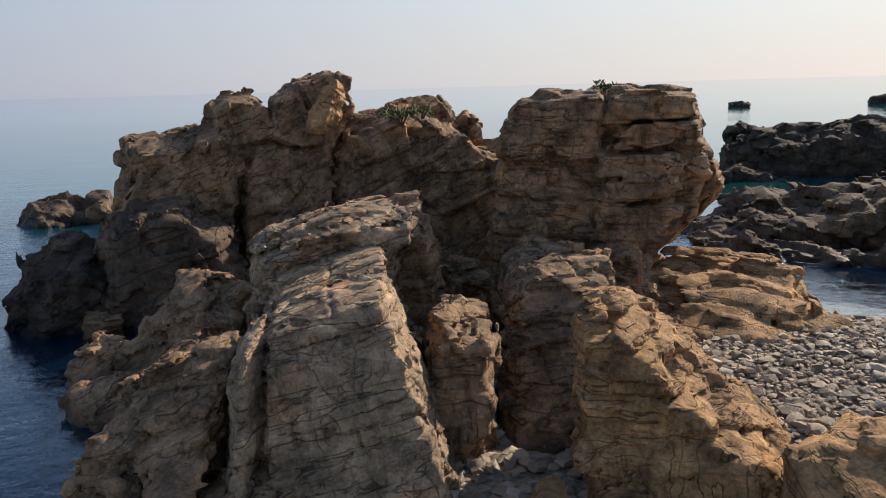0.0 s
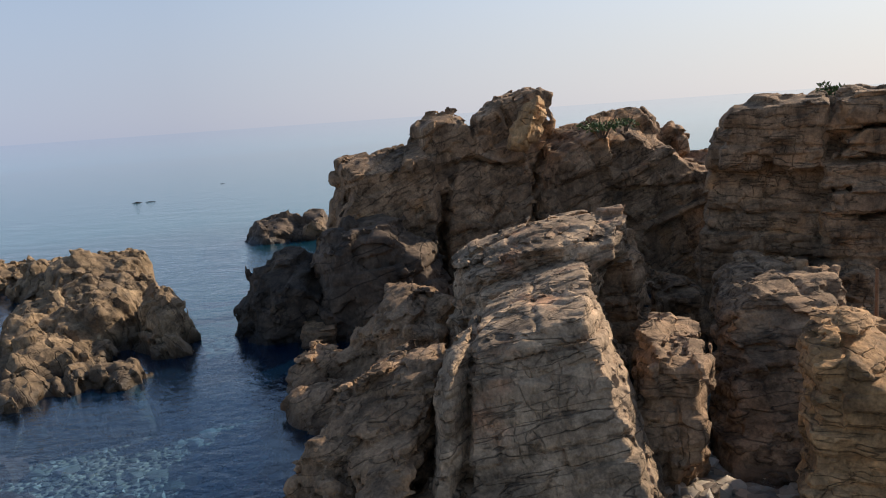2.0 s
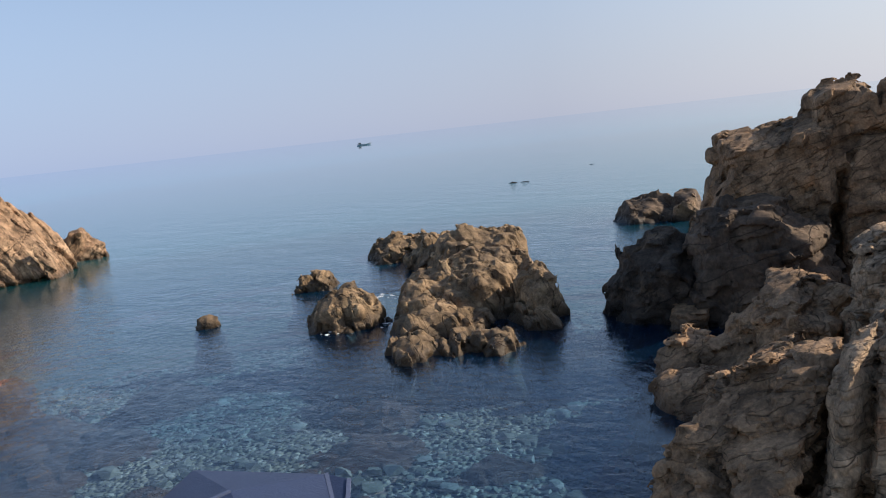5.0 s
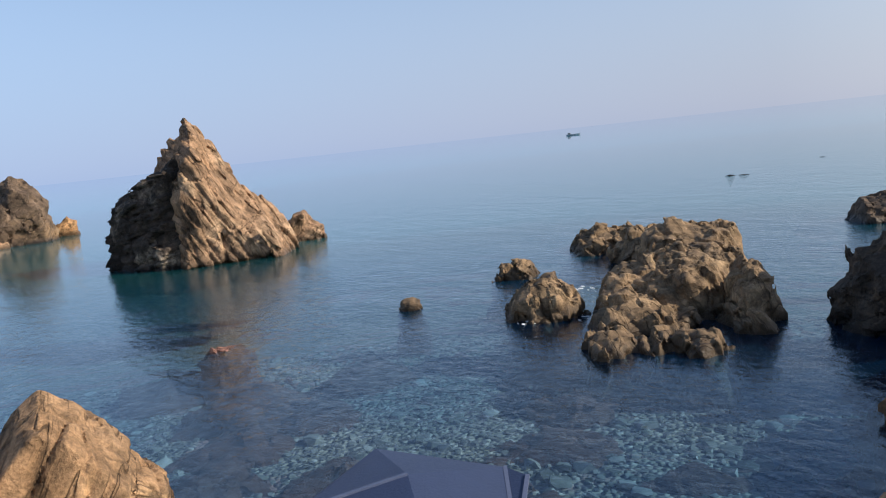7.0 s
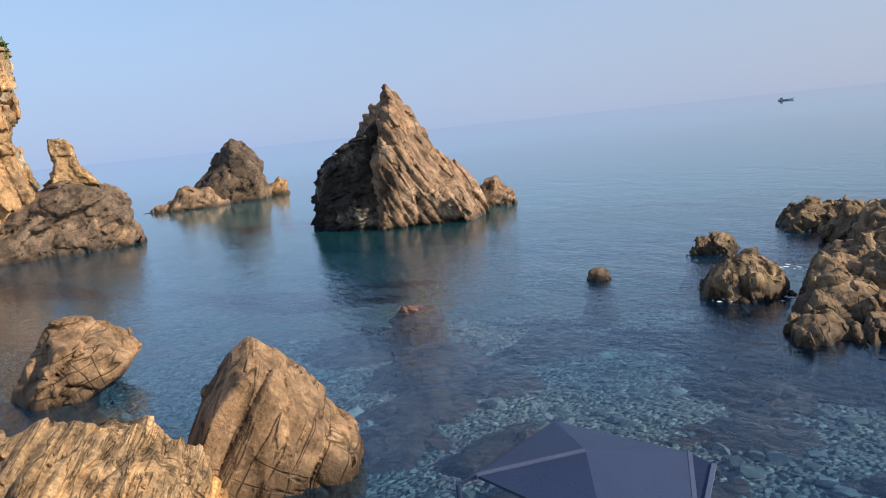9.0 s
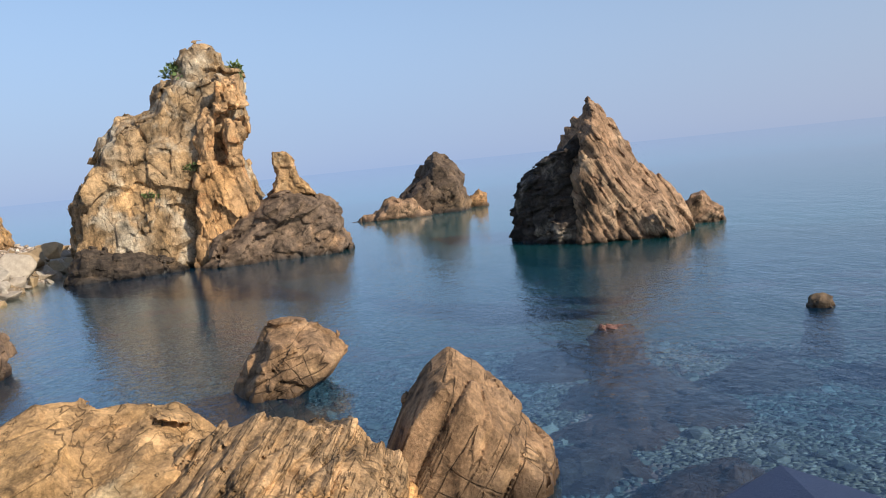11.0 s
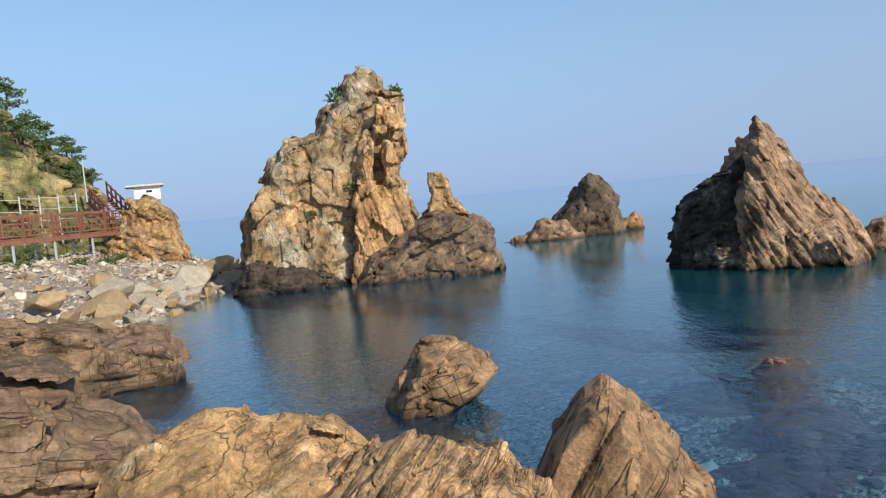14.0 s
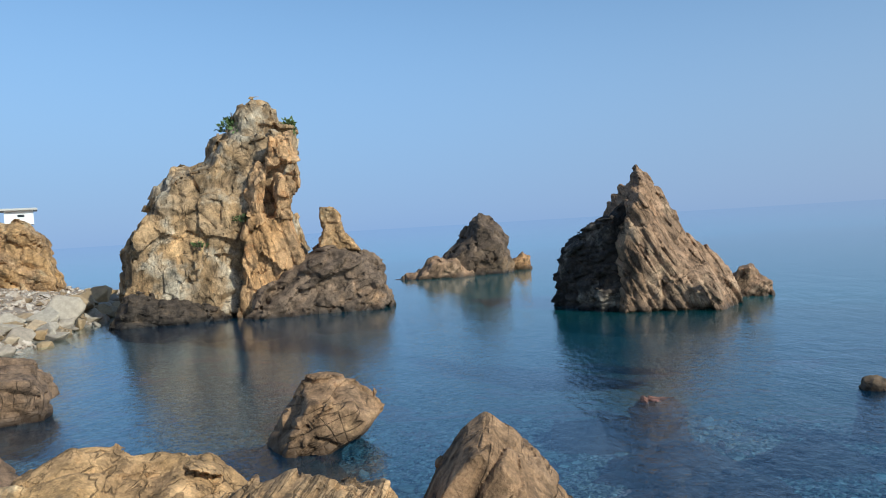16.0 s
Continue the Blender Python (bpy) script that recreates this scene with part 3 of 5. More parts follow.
# strip added along the overhang, with the sunlit edge put into warmer stone
rock("lit_rim", "added rim of the overhang, sunlight put in its ochre stone", (2.16, 10.99), -11.1, [
    (-0.15, 0.35, 0.90, 0.08, 0.00, [(0.50, 0.30), (0.60, 0.85), (0.95, 1.15), (1.18, 1.45), (1.30, 1.75), (1.36, 2.10), (1.50, 1.95), (1.54, 1.70), (1.38, 1.35), (1.08, 1.02), (0.78, 0.80), (0.68, 0.30)]),
], STONE_WARM, turn=(0, -40, -12), size=(0.5, 0.5, 0.14), amp=0.025, groove=0.03, res=0.028, k=13, warp=0.03, crag=0.6, low=0.2, parent=pillar)
rock("rock_column", "narrow jointed stone column in a shaded cleft", (-0.27, 9.40), 1.6, [
    (0.00, 0.50, 0.80, 0.10, 0.00, [(-0.81, -0.80), (-0.51, -0.66), (-0.36, 1.27), (-0.07, 1.40), (0.15, 1.19), (0.18, 0.63), (0.27, -0.69), (0.57, -0.80)]),
    (1.00, 0.40, 0.60, 0.10, 0.00, [(-0.23, -0.80), (0.07, -0.75), (0.27, 0.76), (0.80, 0.66), (1.06, 0.18), (1.08, -0.75), (1.38, -0.80)]),
], STONE_BROWN, turn=(0, -4, 15), size=(0.4, 0.5, 0.2), amp=0.05, groove=0.05, res=0.035, k=17)
rock("rock_column", "narrow jointed stone column in a shaded cleft", (0.08, 6.40), -0.7, [
    (0.00, 0.40, 0.80, 0.08, 0.00, [(-0.63, -0.80), (-0.33, -0.20), (-0.30, 1.04), (-0.20, 1.28), (0.18, 1.20), (0.20, 0.52), (0.15, -0.21), (0.45, -0.80)]),
    (0.05, 0.35, 1.30, 0.10, 1.10, [(0.25, -0.80), (0.36, 0.00), (0.46, 0.70), (0.50, 1.15), (0.70, 1.35), (1.42, 1.35), (1.36, 0.90), (1.22, 0.00), (1.22, -0.80)]),
], STONE_BROWN, turn=(0, -4, 15), size=(0.42, 0.5, 0.22), amp=0.045, groove=0.045, res=0.03, k=19)
rock("rock_slab", "tilted sandstone slab with a pale sunlit crest and open joints", (-0.98, 8.85), 6.3, [
    (0.00, 0.70, 1.10, 0.20, 0.12, [(-1.74, -0.80), (-1.44, 0.08), (-1.26, 1.46), (-0.92, 1.65), (-0.42, 1.84), (0.15, 1.87), (0.63, 1.94), (0.71, 1.48), (0.42, 1.31), (0.31, 0.99), (0.61, 0.29), (0.72, -0.49), (1.02, -0.80)]),
    (-0.45, 0.50, 0.50, 0.15, 0.10, [(-1.52, -0.80), (-1.22, 0.22), (-1.02, 1.29), (-0.47, 1.51), (0.13, 1.66), (0.28, 1.16), (0.16, 0.91), (0.26, 0.39), (0.30, -0.28), (0.60, -0.80)]),
], STONE_PALE, turn=(0, -13, 5), size=(0.5, 0.55, 0.14), amp=0.04, groove=0.045, res=0.025, k=23, warp=0.06, crag=0.7)
rock("layered_rock", "thin-bedded sandstone outcrop split by straight vertical joints", (-0.49, 5.48), 5.1, [
    (0.00, 0.60, 1.40, 0.10, 0.50, [(-1.29, -0.80), (-0.99, -0.37), (-0.85, 1.37), (-0.33, 1.58), (0.07, 1.68), (0.18, 1.33), (0.28, 0.94), (0.48, 0.35), (0.59, -0.50), (0.89, -0.80)]),
    (-0.10, 0.50, 1.00, 0.12, 0.42, [(-1.59, -0.80), (-1.29, -0.28), (-1.10, 1.07), (-1.00, 1.33), (-0.86, 1.43), (-0.85, 0.75), (-0.89, -0.31), (-0.59, -0.80)]),
], STONE_PALE, turn=(-6, -11, 4), size=(0.5, 0.5, 0.2), amp=0.02, groove=0.03, res=0.02, k=31, warp=0.025, wander=0.05, rough=0.006, crag=0.4)
rock("shore_rock", "low weathered rock stepping down to the water", (-1.96, 5.67), 19.1, [
    (0.00, 0.70, 1.40, 0.30, 0.25, [(-1.16, -0.80), (-0.86, -0.24), (-0.61, 0.62), (-0.50, 0.80), (-0.02, 1.08), (0.34, 1.17), (0.35, 0.82), (0.15, -0.48), (0.45, -0.80)]),
    (-0.70, 0.40, 0.60, 0.20, 0.10, [(-0.72, -0.80), (-0.42, -0.01), (-0.24, 0.64), (0.00, 0.69), (0.02, 0.44), (0.25, 0.52), (0.51, 0.51), (0.55, -0.24), (0.85, -0.80)]),
], STONE_BROWN, turn=(0, -16, -10), size=(0.4, 0.42, 0.15), amp=0.045, groove=0.045, res=0.026, k=37, warp=0.07)
rock("shore_rock", "low weathered rock stepping down to the water", (-3.07, 8.67), 19.5, [
    (0.00, 0.70, 1.10, 0.30, 0.10, [(-1.62, -0.80), (-1.32, -0.23), (-1.19, 0.28), (-0.90, 0.46), (-0.51, 0.32), (-0.15, 0.66), (0.01, 1.04), (0.22, 1.10), (0.80, 0.87), (0.81, 0.13), (0.80, -0.75), (1.10, -0.80)]),
    (-0.90, 0.50, 0.70, 0.30, 0.15, [(-1.50, -0.80), (-1.20, -0.14), (-1.07, 0.26), (-0.66, 0.43), (-0.12, 0.42), (0.68, 0.55), (0.67, -0.47), (0.97, -0.80)]),
], STONE_BROWN, turn=(0, -22, 12), size=(0.45, 0.5, 0.16), amp=0.05, groove=0.05, res=0.033, k=41, warp=0.08)
rock("shore_rock", "wet brown rock shelf at the foot of the outcrop", (-2.27, 5.44), 22.7, [
    (0.00, 0.60, 1.20, 0.30, 0.20, [(-1.03, -0.80), (-0.73, -0.18), (-0.55, 0.44), (-0.39, 0.62), (-0.01, 0.63), (0.16, 0.28), (0.22, -0.44), (0.52, -0.80)]),
], STONE_BROWN, turn=(0, -16, -10), size=(0.4, 0.42, 0.2), amp=0.05, groove=0.04, res=0.03, k=38, warp=0.1)
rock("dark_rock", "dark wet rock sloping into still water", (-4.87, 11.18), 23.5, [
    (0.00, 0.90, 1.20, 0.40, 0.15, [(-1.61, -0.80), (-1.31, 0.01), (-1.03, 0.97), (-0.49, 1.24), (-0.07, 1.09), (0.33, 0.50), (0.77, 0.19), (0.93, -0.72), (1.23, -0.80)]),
], STONE_DARKENED, turn=(10, -25, 0), size=(0.5, 0.5, 0.3), amp=0.045, groove=0.05, res=0.04, k=43, broken=True)
rock("block_rock", "small block of brown bedded rock at the waterline", (-4.50, 10.26), 23.7, [
    (0.00, 0.35, 0.50, 0.06, 0.00, [(-0.80, -0.80), (-0.50, -0.03), (-0.42, 0.29), (0.06, 0.26), (0.07, -0.12), (0.37, -0.80)]),
], STONE_BROWN, turn=(0, -5, 10), size=(0.4, 0.4, 0.11), amp=0.02, groove=0.03, res=0.03, k=47)
rock("ledge_rock", "warm bedded ledge rock with rounded blocks beside the pebbles", (1.61, 5.68), -15.8, [
    (0.00, 0.60, 1.00, 0.12, 0.12, [(-0.91, -0.80), (-0.61, -0.74), (-0.68, 1.09), (-0.62, 1.40), (-0.29, 1.45), (-0.07, 1.28), (0.18, 1.04), (0.45, 0.75), (0.83, 0.45), (0.98, -0.49), (1.28, -0.80)]),
    (1.20, 0.70, 1.20, 0.15, 0.00, [(-1.05, -0.80), (-0.75, 0.24), (-0.50, 0.78), (-0.26, 0.90), (-0.06, 0.86), (0.24, 0.78), (0.40, 0.39), (0.70, -0.80)]),
], STONE_WARM, turn=(0, -3, 14), size=(0.36, 0.42, 0.13), amp=0.04, groove=0.04, res=0.025, k=53, warp=0.06, crag=0.8)
rock("terrace_rock", "sunlit ochre rock terrace in flat beds", (3.69, 9.94), -20.4, [
    (0.00, 1.10, 1.40, 0.35, 0.00, [(-1.58, -0.80), (-1.28, -0.34), (-1.23, 0.68), (-0.72, 0.75), (0.28, 0.82), (0.64, 0.74), (0.99, 0.31), (1.40, -0.10), (1.70, -0.80)]),
    (-1.30, 0.80, 0.80, 0.30, 0.00, [(-1.22, -0.80), (-0.92, -0.04), (-0.68, 0.51), (-0.01, 0.72), (0.70, 0.61), (1.28, 0.23), (1.58, -0.80)]),
], STONE_WARM, turn=(0, 1, -14), size=(0.9, 0.9, 0.2), amp=0.09, groove=0.05, res=0.045, k=59, crag=0.7)
rock("boulder", "grey-brown rounded boulder at the edge of the pebbles", (2.52, 4.66), -28.4, [
    (0.00, 0.60, 0.90, 0.30, 0.00, [(-0.68, -0.80), (-0.38, 0.22), (-0.34, 0.76), (-0.15, 0.90), (0.15, 0.94), (0.54, 0.90), (0.69, 0.50), (0.99, -0.80)]),
], STONE_WARM, turn=(0, 20, 0), size=(0.7, 0.7, 0.4), amp=0.05, groove=0.03, res=0.035, k=61, broken=True, crag=0.4)
rock("boulder", "small sunlit tan boulder in the shaded gully", (0.68, 4.85), -8.0, [
    (0.00, 0.30, 0.40, 0.12, 0.00, [(-0.54, -0.80), (-0.24, 0.21), (-0.14, 0.46), (-0.01, 0.53), (0.12, 0.43), (0.21, 0.23), (0.51, -0.80)]),
], STONE_WARM, turn=(0, 20, 0), size=(0.7, 0.7, 0.4), amp=0.02, groove=0.0, res=0.03, k=67, crag=0.4)
rock("sea_rock", "brown rock islet beyond the cliff", (-9.43, 20.21), 25.0, [
    (0.00, 0.90, 1.20, 0.30, 0.10, [(-1.71, -0.80), (-1.41, -0.02), (-1.02, 0.59), (-0.43, 0.71), (0.15, 0.56), (0.50, 0.75), (0.84, 0.76), (0.95, -0.25), (1.25, -0.80)]),
], STONE_GREY, turn=(0, 30, 0), size=(0.8, 0.8, 0.4), amp=0.08, groove=0.06, res=0.07, k=71)
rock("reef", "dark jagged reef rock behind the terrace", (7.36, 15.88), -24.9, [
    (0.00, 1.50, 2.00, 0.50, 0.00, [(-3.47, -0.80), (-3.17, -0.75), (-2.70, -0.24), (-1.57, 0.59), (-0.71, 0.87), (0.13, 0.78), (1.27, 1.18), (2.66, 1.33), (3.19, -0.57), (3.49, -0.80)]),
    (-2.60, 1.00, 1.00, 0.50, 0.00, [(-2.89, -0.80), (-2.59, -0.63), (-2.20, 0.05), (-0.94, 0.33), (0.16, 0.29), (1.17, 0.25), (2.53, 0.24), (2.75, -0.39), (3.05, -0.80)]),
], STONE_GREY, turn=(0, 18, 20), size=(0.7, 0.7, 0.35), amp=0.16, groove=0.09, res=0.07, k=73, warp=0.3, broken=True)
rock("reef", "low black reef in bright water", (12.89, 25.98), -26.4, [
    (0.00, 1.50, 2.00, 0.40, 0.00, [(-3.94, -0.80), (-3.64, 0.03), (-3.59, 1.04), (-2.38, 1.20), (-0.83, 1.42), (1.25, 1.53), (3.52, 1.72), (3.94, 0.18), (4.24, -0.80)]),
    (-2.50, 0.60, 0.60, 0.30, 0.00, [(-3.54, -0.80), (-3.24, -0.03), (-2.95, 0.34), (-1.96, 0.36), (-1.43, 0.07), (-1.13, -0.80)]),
], STONE_DARKENED, turn=(0, 10, 20), size=(0.7, 0.7, 0.4), amp=0.16, groove=0.09, res=0.09, k=79, warp=0.3, broken=True)
rock("reef_tip", "tiny dark rock tip out at sea", (33.43, 89.99), -20.4, [
    (0.00, 0.50, 0.60, 0.20, 0.00, [(-1.75, -0.80), (-1.45, 0.44), (-0.68, 0.61), (-0.15, 0.66), (0.81, 0.39), (1.11, -0.80)]),
], STONE_DARKENED, size=(0.7, 0.7, 0.4), amp=0.02, groove=0.02, res=0.12, k=83, warp=0.03, rough=0.0)
rock("reef_tip", "tiny dark rock tip out at sea", (48.64, 87.37), -29.1, [
    (0.00, 0.50, 0.60, 0.20, 0.00, [(-2.42, -0.80), (-2.12, 0.69), (-1.27, 0.97), (-0.26, 1.13), (1.10, 0.69), (1.40, -0.80)]),
], STONE_DARKENED, size=(0.7, 0.7, 0.4), amp=0.02, groove=0.02, res=0.12, k=89, warp=0.03, rough=0.0)
rock("sea_rock", "craggy brown rock island with steep joints in blue water", (-8.0, 9.8), 38.0, [
    (7.29, 1.10, 1.20, 0.30, 0.15, [(-3.10, -0.80), (-2.69, 0.06), (-2.49, 0.29), (-2.07, 0.53), (-1.67, 0.47), (-1.28, 0.49), (-0.90, 0.37), (-0.40, 0.27), (-0.30, -0.80)]),
    (5.20, 1.30, 1.60, 0.30, 0.00, [(-1.70, -0.80), (-1.35, 0.21), (-1.00, 0.63), (-0.40, 0.71), (0.40, 0.69), (0.85, 0.51), (1.05, -0.80)]),
    (3.20, 0.70, 1.80, 0.30, 0.15, [(-1.25, -0.80), (-0.94, 0.32), (-0.65, 0.90), (-0.15, 1.01), (0.29, 0.89), (0.77, 0.93), (0.93, 0.85), (1.04, 0.61), (1.10, 0.11), (1.20, -0.80)]),
    (1.60, 0.70, 1.20, 0.28, 0.20, [(-1.60, -0.80), (-1.31, 0.18), (-1.11, 0.47), (-0.73, 0.55), (-0.08, 0.81), (0.45, 0.83), (0.78, 0.67), (0.99, 0.52), (1.10, 0.11), (1.25, -0.80)]),
    (0.30, 0.60, 1.20, 0.25, 0.25, [(-1.65, -0.80), (-1.37, 0.12), (-1.16, 0.48), (-0.48, 0.50), (0.06, 0.76), (0.34, 0.71), (0.53, 0.55), (0.63, 0.24), (0.70, -0.14), (0.85, -0.80)]),
    (-0.60, 0.55, 1.10, 0.22, 0.20, [(-1.50, -0.80), (-1.33, 0.00), (-1.20, 0.23), (-1.00, 0.40), (-0.72, 0.44), (-0.30, 0.29), (0.07, 0.13), (0.20, 0.01), (0.30, -0.80)]),
    (-1.85, 0.45, 0.50, 0.15, 0.00, [(-1.35, -0.80), (-1.18, 0.10), (-1.09, 0.20), (-0.80, 0.29), (-0.60, 0.17), (-0.52, -0.05), (-0.45, -0.80)]),
    (-1.80, 0.35, 0.50, 0.12, 0.00, [(-0.72, -0.80), (-0.58, 0.07), (-0.51, 0.13), (-0.39, 0.15), (-0.22, 0.15), (-0.14, -0.05), (-0.05, -0.80)]),
    (-1.25, 0.40, 0.60, 0.15, 0.00, [(-0.45, -0.80), (-0.30, 0.10), (-0.05, 0.15), (0.10, 0.10), (0.20, -0.80)]),
    (-1.90, 0.40, 0.60, 0.14, 0.00, [(-0.14, -0.80), (0.00, 0.08), (0.08, 0.14), (0.25, 0.19), (0.44, 0.15), (0.52, -0.05), (0.65, -0.80)]),
    (-0.40, 0.45, 1.20, 0.20, 0.10, [(0.45, -0.80), (0.58, 0.17), (0.68, 0.52), (0.75, 0.61), (1.01, 0.76), (1.17, 0.62), (1.31, 0.42), (1.38, 0.11), (1.50, -0.80)]),
    (-0.75, 0.35, 0.60, 0.14, 0.00, [(0.60, -0.80), (0.74, 0.10), (0.84, 0.21), (1.06, 0.27), (1.22, 0.11), (1.28, -0.05), (1.40, -0.80)]),
], STONE_OLIVE, turn=(14, 72, 30), size=(0.6, 0.5, 0.3), amp=0.05, groove=0.05, res=0.034, k=97, warp=0.05, broken=True)
rock("small_sea_rock", "small brown rock awash beside the island", (-8.0, 9.8), 38.0, [
    (3.85, 0.35, 0.50, 0.12, 0.00, [(-4.00, -0.80), (-3.80, 0.02), (-3.54, 0.25), (-3.15, 0.32), (-2.99, 0.13), (-2.92, -0.05), (-2.80, -0.80)]),
], STONE_OLIVE, turn=(14, 70, 0), size=(0.4, 0.4, 0.2), amp=0.04, groove=0.04, res=0.03, k=101, broken=True, warp=0.05)
rock("small_sea_rock", "small brown rock awash beside the island", (-8.0, 9.8), 38.0, [
    (0.35, 0.45, 0.60, 0.16, 0.10, [(-2.85, -0.80), (-2.74, 0.05), (-2.60, 0.41), (-2.18, 0.55), (-1.74, 0.38), (-1.66, 0.15), (-1.62, -0.05), (-1.50, -0.80)]),
    (0.10, 0.35, 0.40, 0.10, 0.00, [(-2.55, -0.80), (-2.45, 0.05), (-2.30, 0.13), (-2.05, 0.11), (-1.95, 0.00), (-1.85, -0.80)]),
], STONE_OLIVE, turn=(14, 70, 20), size=(0.5, 0.4, 0.25), amp=0.04, groove=0.04, res=0.03, k=103, broken=True, warp=0.05)
rock("small_sea_rock", "tiny rock tip awash beside the island", (-8.0, 9.8), 38.0, [
    (3.30, 0.25, 0.30, 0.08, 0.00, [(-2.95, -0.80), (-2.78, 0.02), (-2.66, 0.11), (-2.52, 0.18), (-2.40, 0.02), (-2.25, -0.80)]),
], STONE_OLIVE, turn=(40, 20, 0), size=(0.4, 0.4, 0.2), amp=0.03, groove=0.03, res=0.035, k=107, broken=True, warp=0.04)
# low dark stones added in place of darker ripple lines
for x, y, w, k in ((-23.3, 41.7, 1.0, 115), (-22.6, 32.4, 0.7, 116)):
    rock("reef_tip", "low dark stone bar standing in for darker ripples", (x, y), 30.0, [
        (0.00, 0.40, 0.50, 0.12, 0.00, [(-w - 0.3, -0.80), (-w, -0.03), (-w * 0.6, 0.03), (-w * 0.2, -0.02), (w * 0.25, 0.04), (w * 0.7, -0.01), (w, -0.03), (w + 0.3, -0.80)]),
    ], STONE_DARKENED, size=(0.7, 0.7, 0.4), amp=0.02, groove=0.02, res=0.08, k=k, warp=0.03, rough=0.0, crag=0.3)
rock("small_sea_rock", "lone round rock breaking the sea surface", (-12.5, 7.66), 58.0, [
    (0.00, 0.18, 0.24, 0.06, 0.00, [(-0.38, -0.80), (-0.24, -0.04), (-0.15, 0.14), (0.02, 0.19), (0.16, 0.12), (0.24, -0.04), (0.38, -0.80)]),
], STONE_OLIVE, turn=(0, 20, 0), size=(0.4, 0.4, 0.2), amp=0.03, groove=0.03, res=0.03, k=109, crag=0.5)
rock("small_sea_rock", "tiny rock tip among the ripples", (-12.50, 21.65), 30.0, [
    (0.00, 0.30, 0.30, 0.10, 0.00, [(-0.84, -0.80), (-0.54, -0.17), (-0.36, -0.02), (-0.05, -0.03), (0.11, -0.22), (0.41, -0.80)]),
], STONE_DARKENED, turn=(0, 20, 0), size=(0.4, 0.4, 0.2), amp=0.03, groove=0.03, res=0.05, k=113)
cone = rock("cone_rock", "sharp conical sea stack with steep slanting beds", (-25.49, 8.28), 72.0, [
    (0.00, 1.60, 1.80, 0.90, 0.12, [(-1.75, -0.80), (-1.45, -0.10), (-1.42, 1.40), (-1.35, 2.80), (-1.12, 3.45), (-0.6, 4.1), (-0.1, 4.72), (0.36, 4.3), (1.02, 3.15), (1.41, 2.35), (2.19, 1.61), (2.68, 0.84), (2.97, 0.16), (3.27, -0.80)]),
], STONE_STACK, turn=(8, 62, 20), size=(2.0, 1.4, 0.42), amp=0.045, groove=0.08, res=0.05, k=127, warp=0.08, whole=True, crag=0.8)
# flank turned from the sun: its shade is put into the stone colour
rock("shaded_flank", "dark blocky flank, its shade put in the stone, with pale lichen ledges", (-26.2, 6.6), 27.0, [
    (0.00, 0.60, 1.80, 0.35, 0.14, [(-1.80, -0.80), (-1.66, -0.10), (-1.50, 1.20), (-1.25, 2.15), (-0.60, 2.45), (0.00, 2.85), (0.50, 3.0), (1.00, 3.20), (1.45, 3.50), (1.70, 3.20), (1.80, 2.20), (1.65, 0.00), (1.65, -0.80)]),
], STONE_FLANK_SHADED, turn=(6, -10, 20), size=(0.7, 0.6, 0.22), amp=0.08, groove=0.07, res=0.05, k=129, warp=0.1, parent=cone)
rock("small_sea_rock", "small rock beside the conical stack", (-26.82, 12.28), 65.4, [
    (0.00, 0.50, 0.50, 0.15, 0.00, [(-0.95, -0.80), (-0.65, 0.37), (-0.32, 1.02), (0.06, 1.10), (0.32, 0.65), (0.76, 0.30), (1.06, -0.80)]),
], STONE_STACK, turn=(0, -40, 0), size=(0.5, 0.5, 0.25), amp=0.06, groove=0.04, res=0.06, k=131)
stack = rock("grey_rock", "dark grey sea stack with a pale low skirt", (-47.74, 4.97), 84.1, [
    (0.00, 1.60, 1.80, 0.60, 0.10, [(-2.90, -0.80), (-2.60, -0.47), (-1.94, 0.93), (-0.59, 2.39), (0.37, 3.47), (1.51, 3.05), (2.09, 2.05), (2.31, 0.05), (2.61, -0.80)]),
], STONE_GREY, turn=(20, -40, 10), size=(1.2, 1.2, 0.5), amp=0.09, groove=0.1, res=0.09, k=137, warp=0.2, broken=True, crag=0.7)
rock("pale_skirt", "paler brown skirt", (-46.11, 2.96), 86.3, [
    (0.00, 0.80, 1.20, 0.40, 0.00, [(-3.17, -0.80), (-2.87, -0.23), (-1.56, 0.42), (-0.16, 1.26), (0.74, 1.03), (1.66, -0.15), (2.28, -0.58), (2.58, -0.80)]),
], STONE_STACK, turn=(20, -40, 10), size=(1.0, 1.0, 0.5), amp=0.12, groove=0.1, res=0.09, k=138, warp=0.2, parent=stack, broken=True)
rock("small_sea_rock", "small ochre rock beside the dark stack", (-49.36, 8.00), 80.8, [
    (0.00, 0.60, 0.60, 0.20, 0.00, [(-1.12, -0.80), (-0.82, -0.10), (-0.47, 0.50), (0.21, 0.93), (0.60, 0.64), (0.77, 0.17), (1.07, -0.80)]),
], STONE_WARM, turn=(20, -40, 10), size=(0.7, 0.7, 0.4), amp=0.08, groove=0.05, res=0.09, k=139)
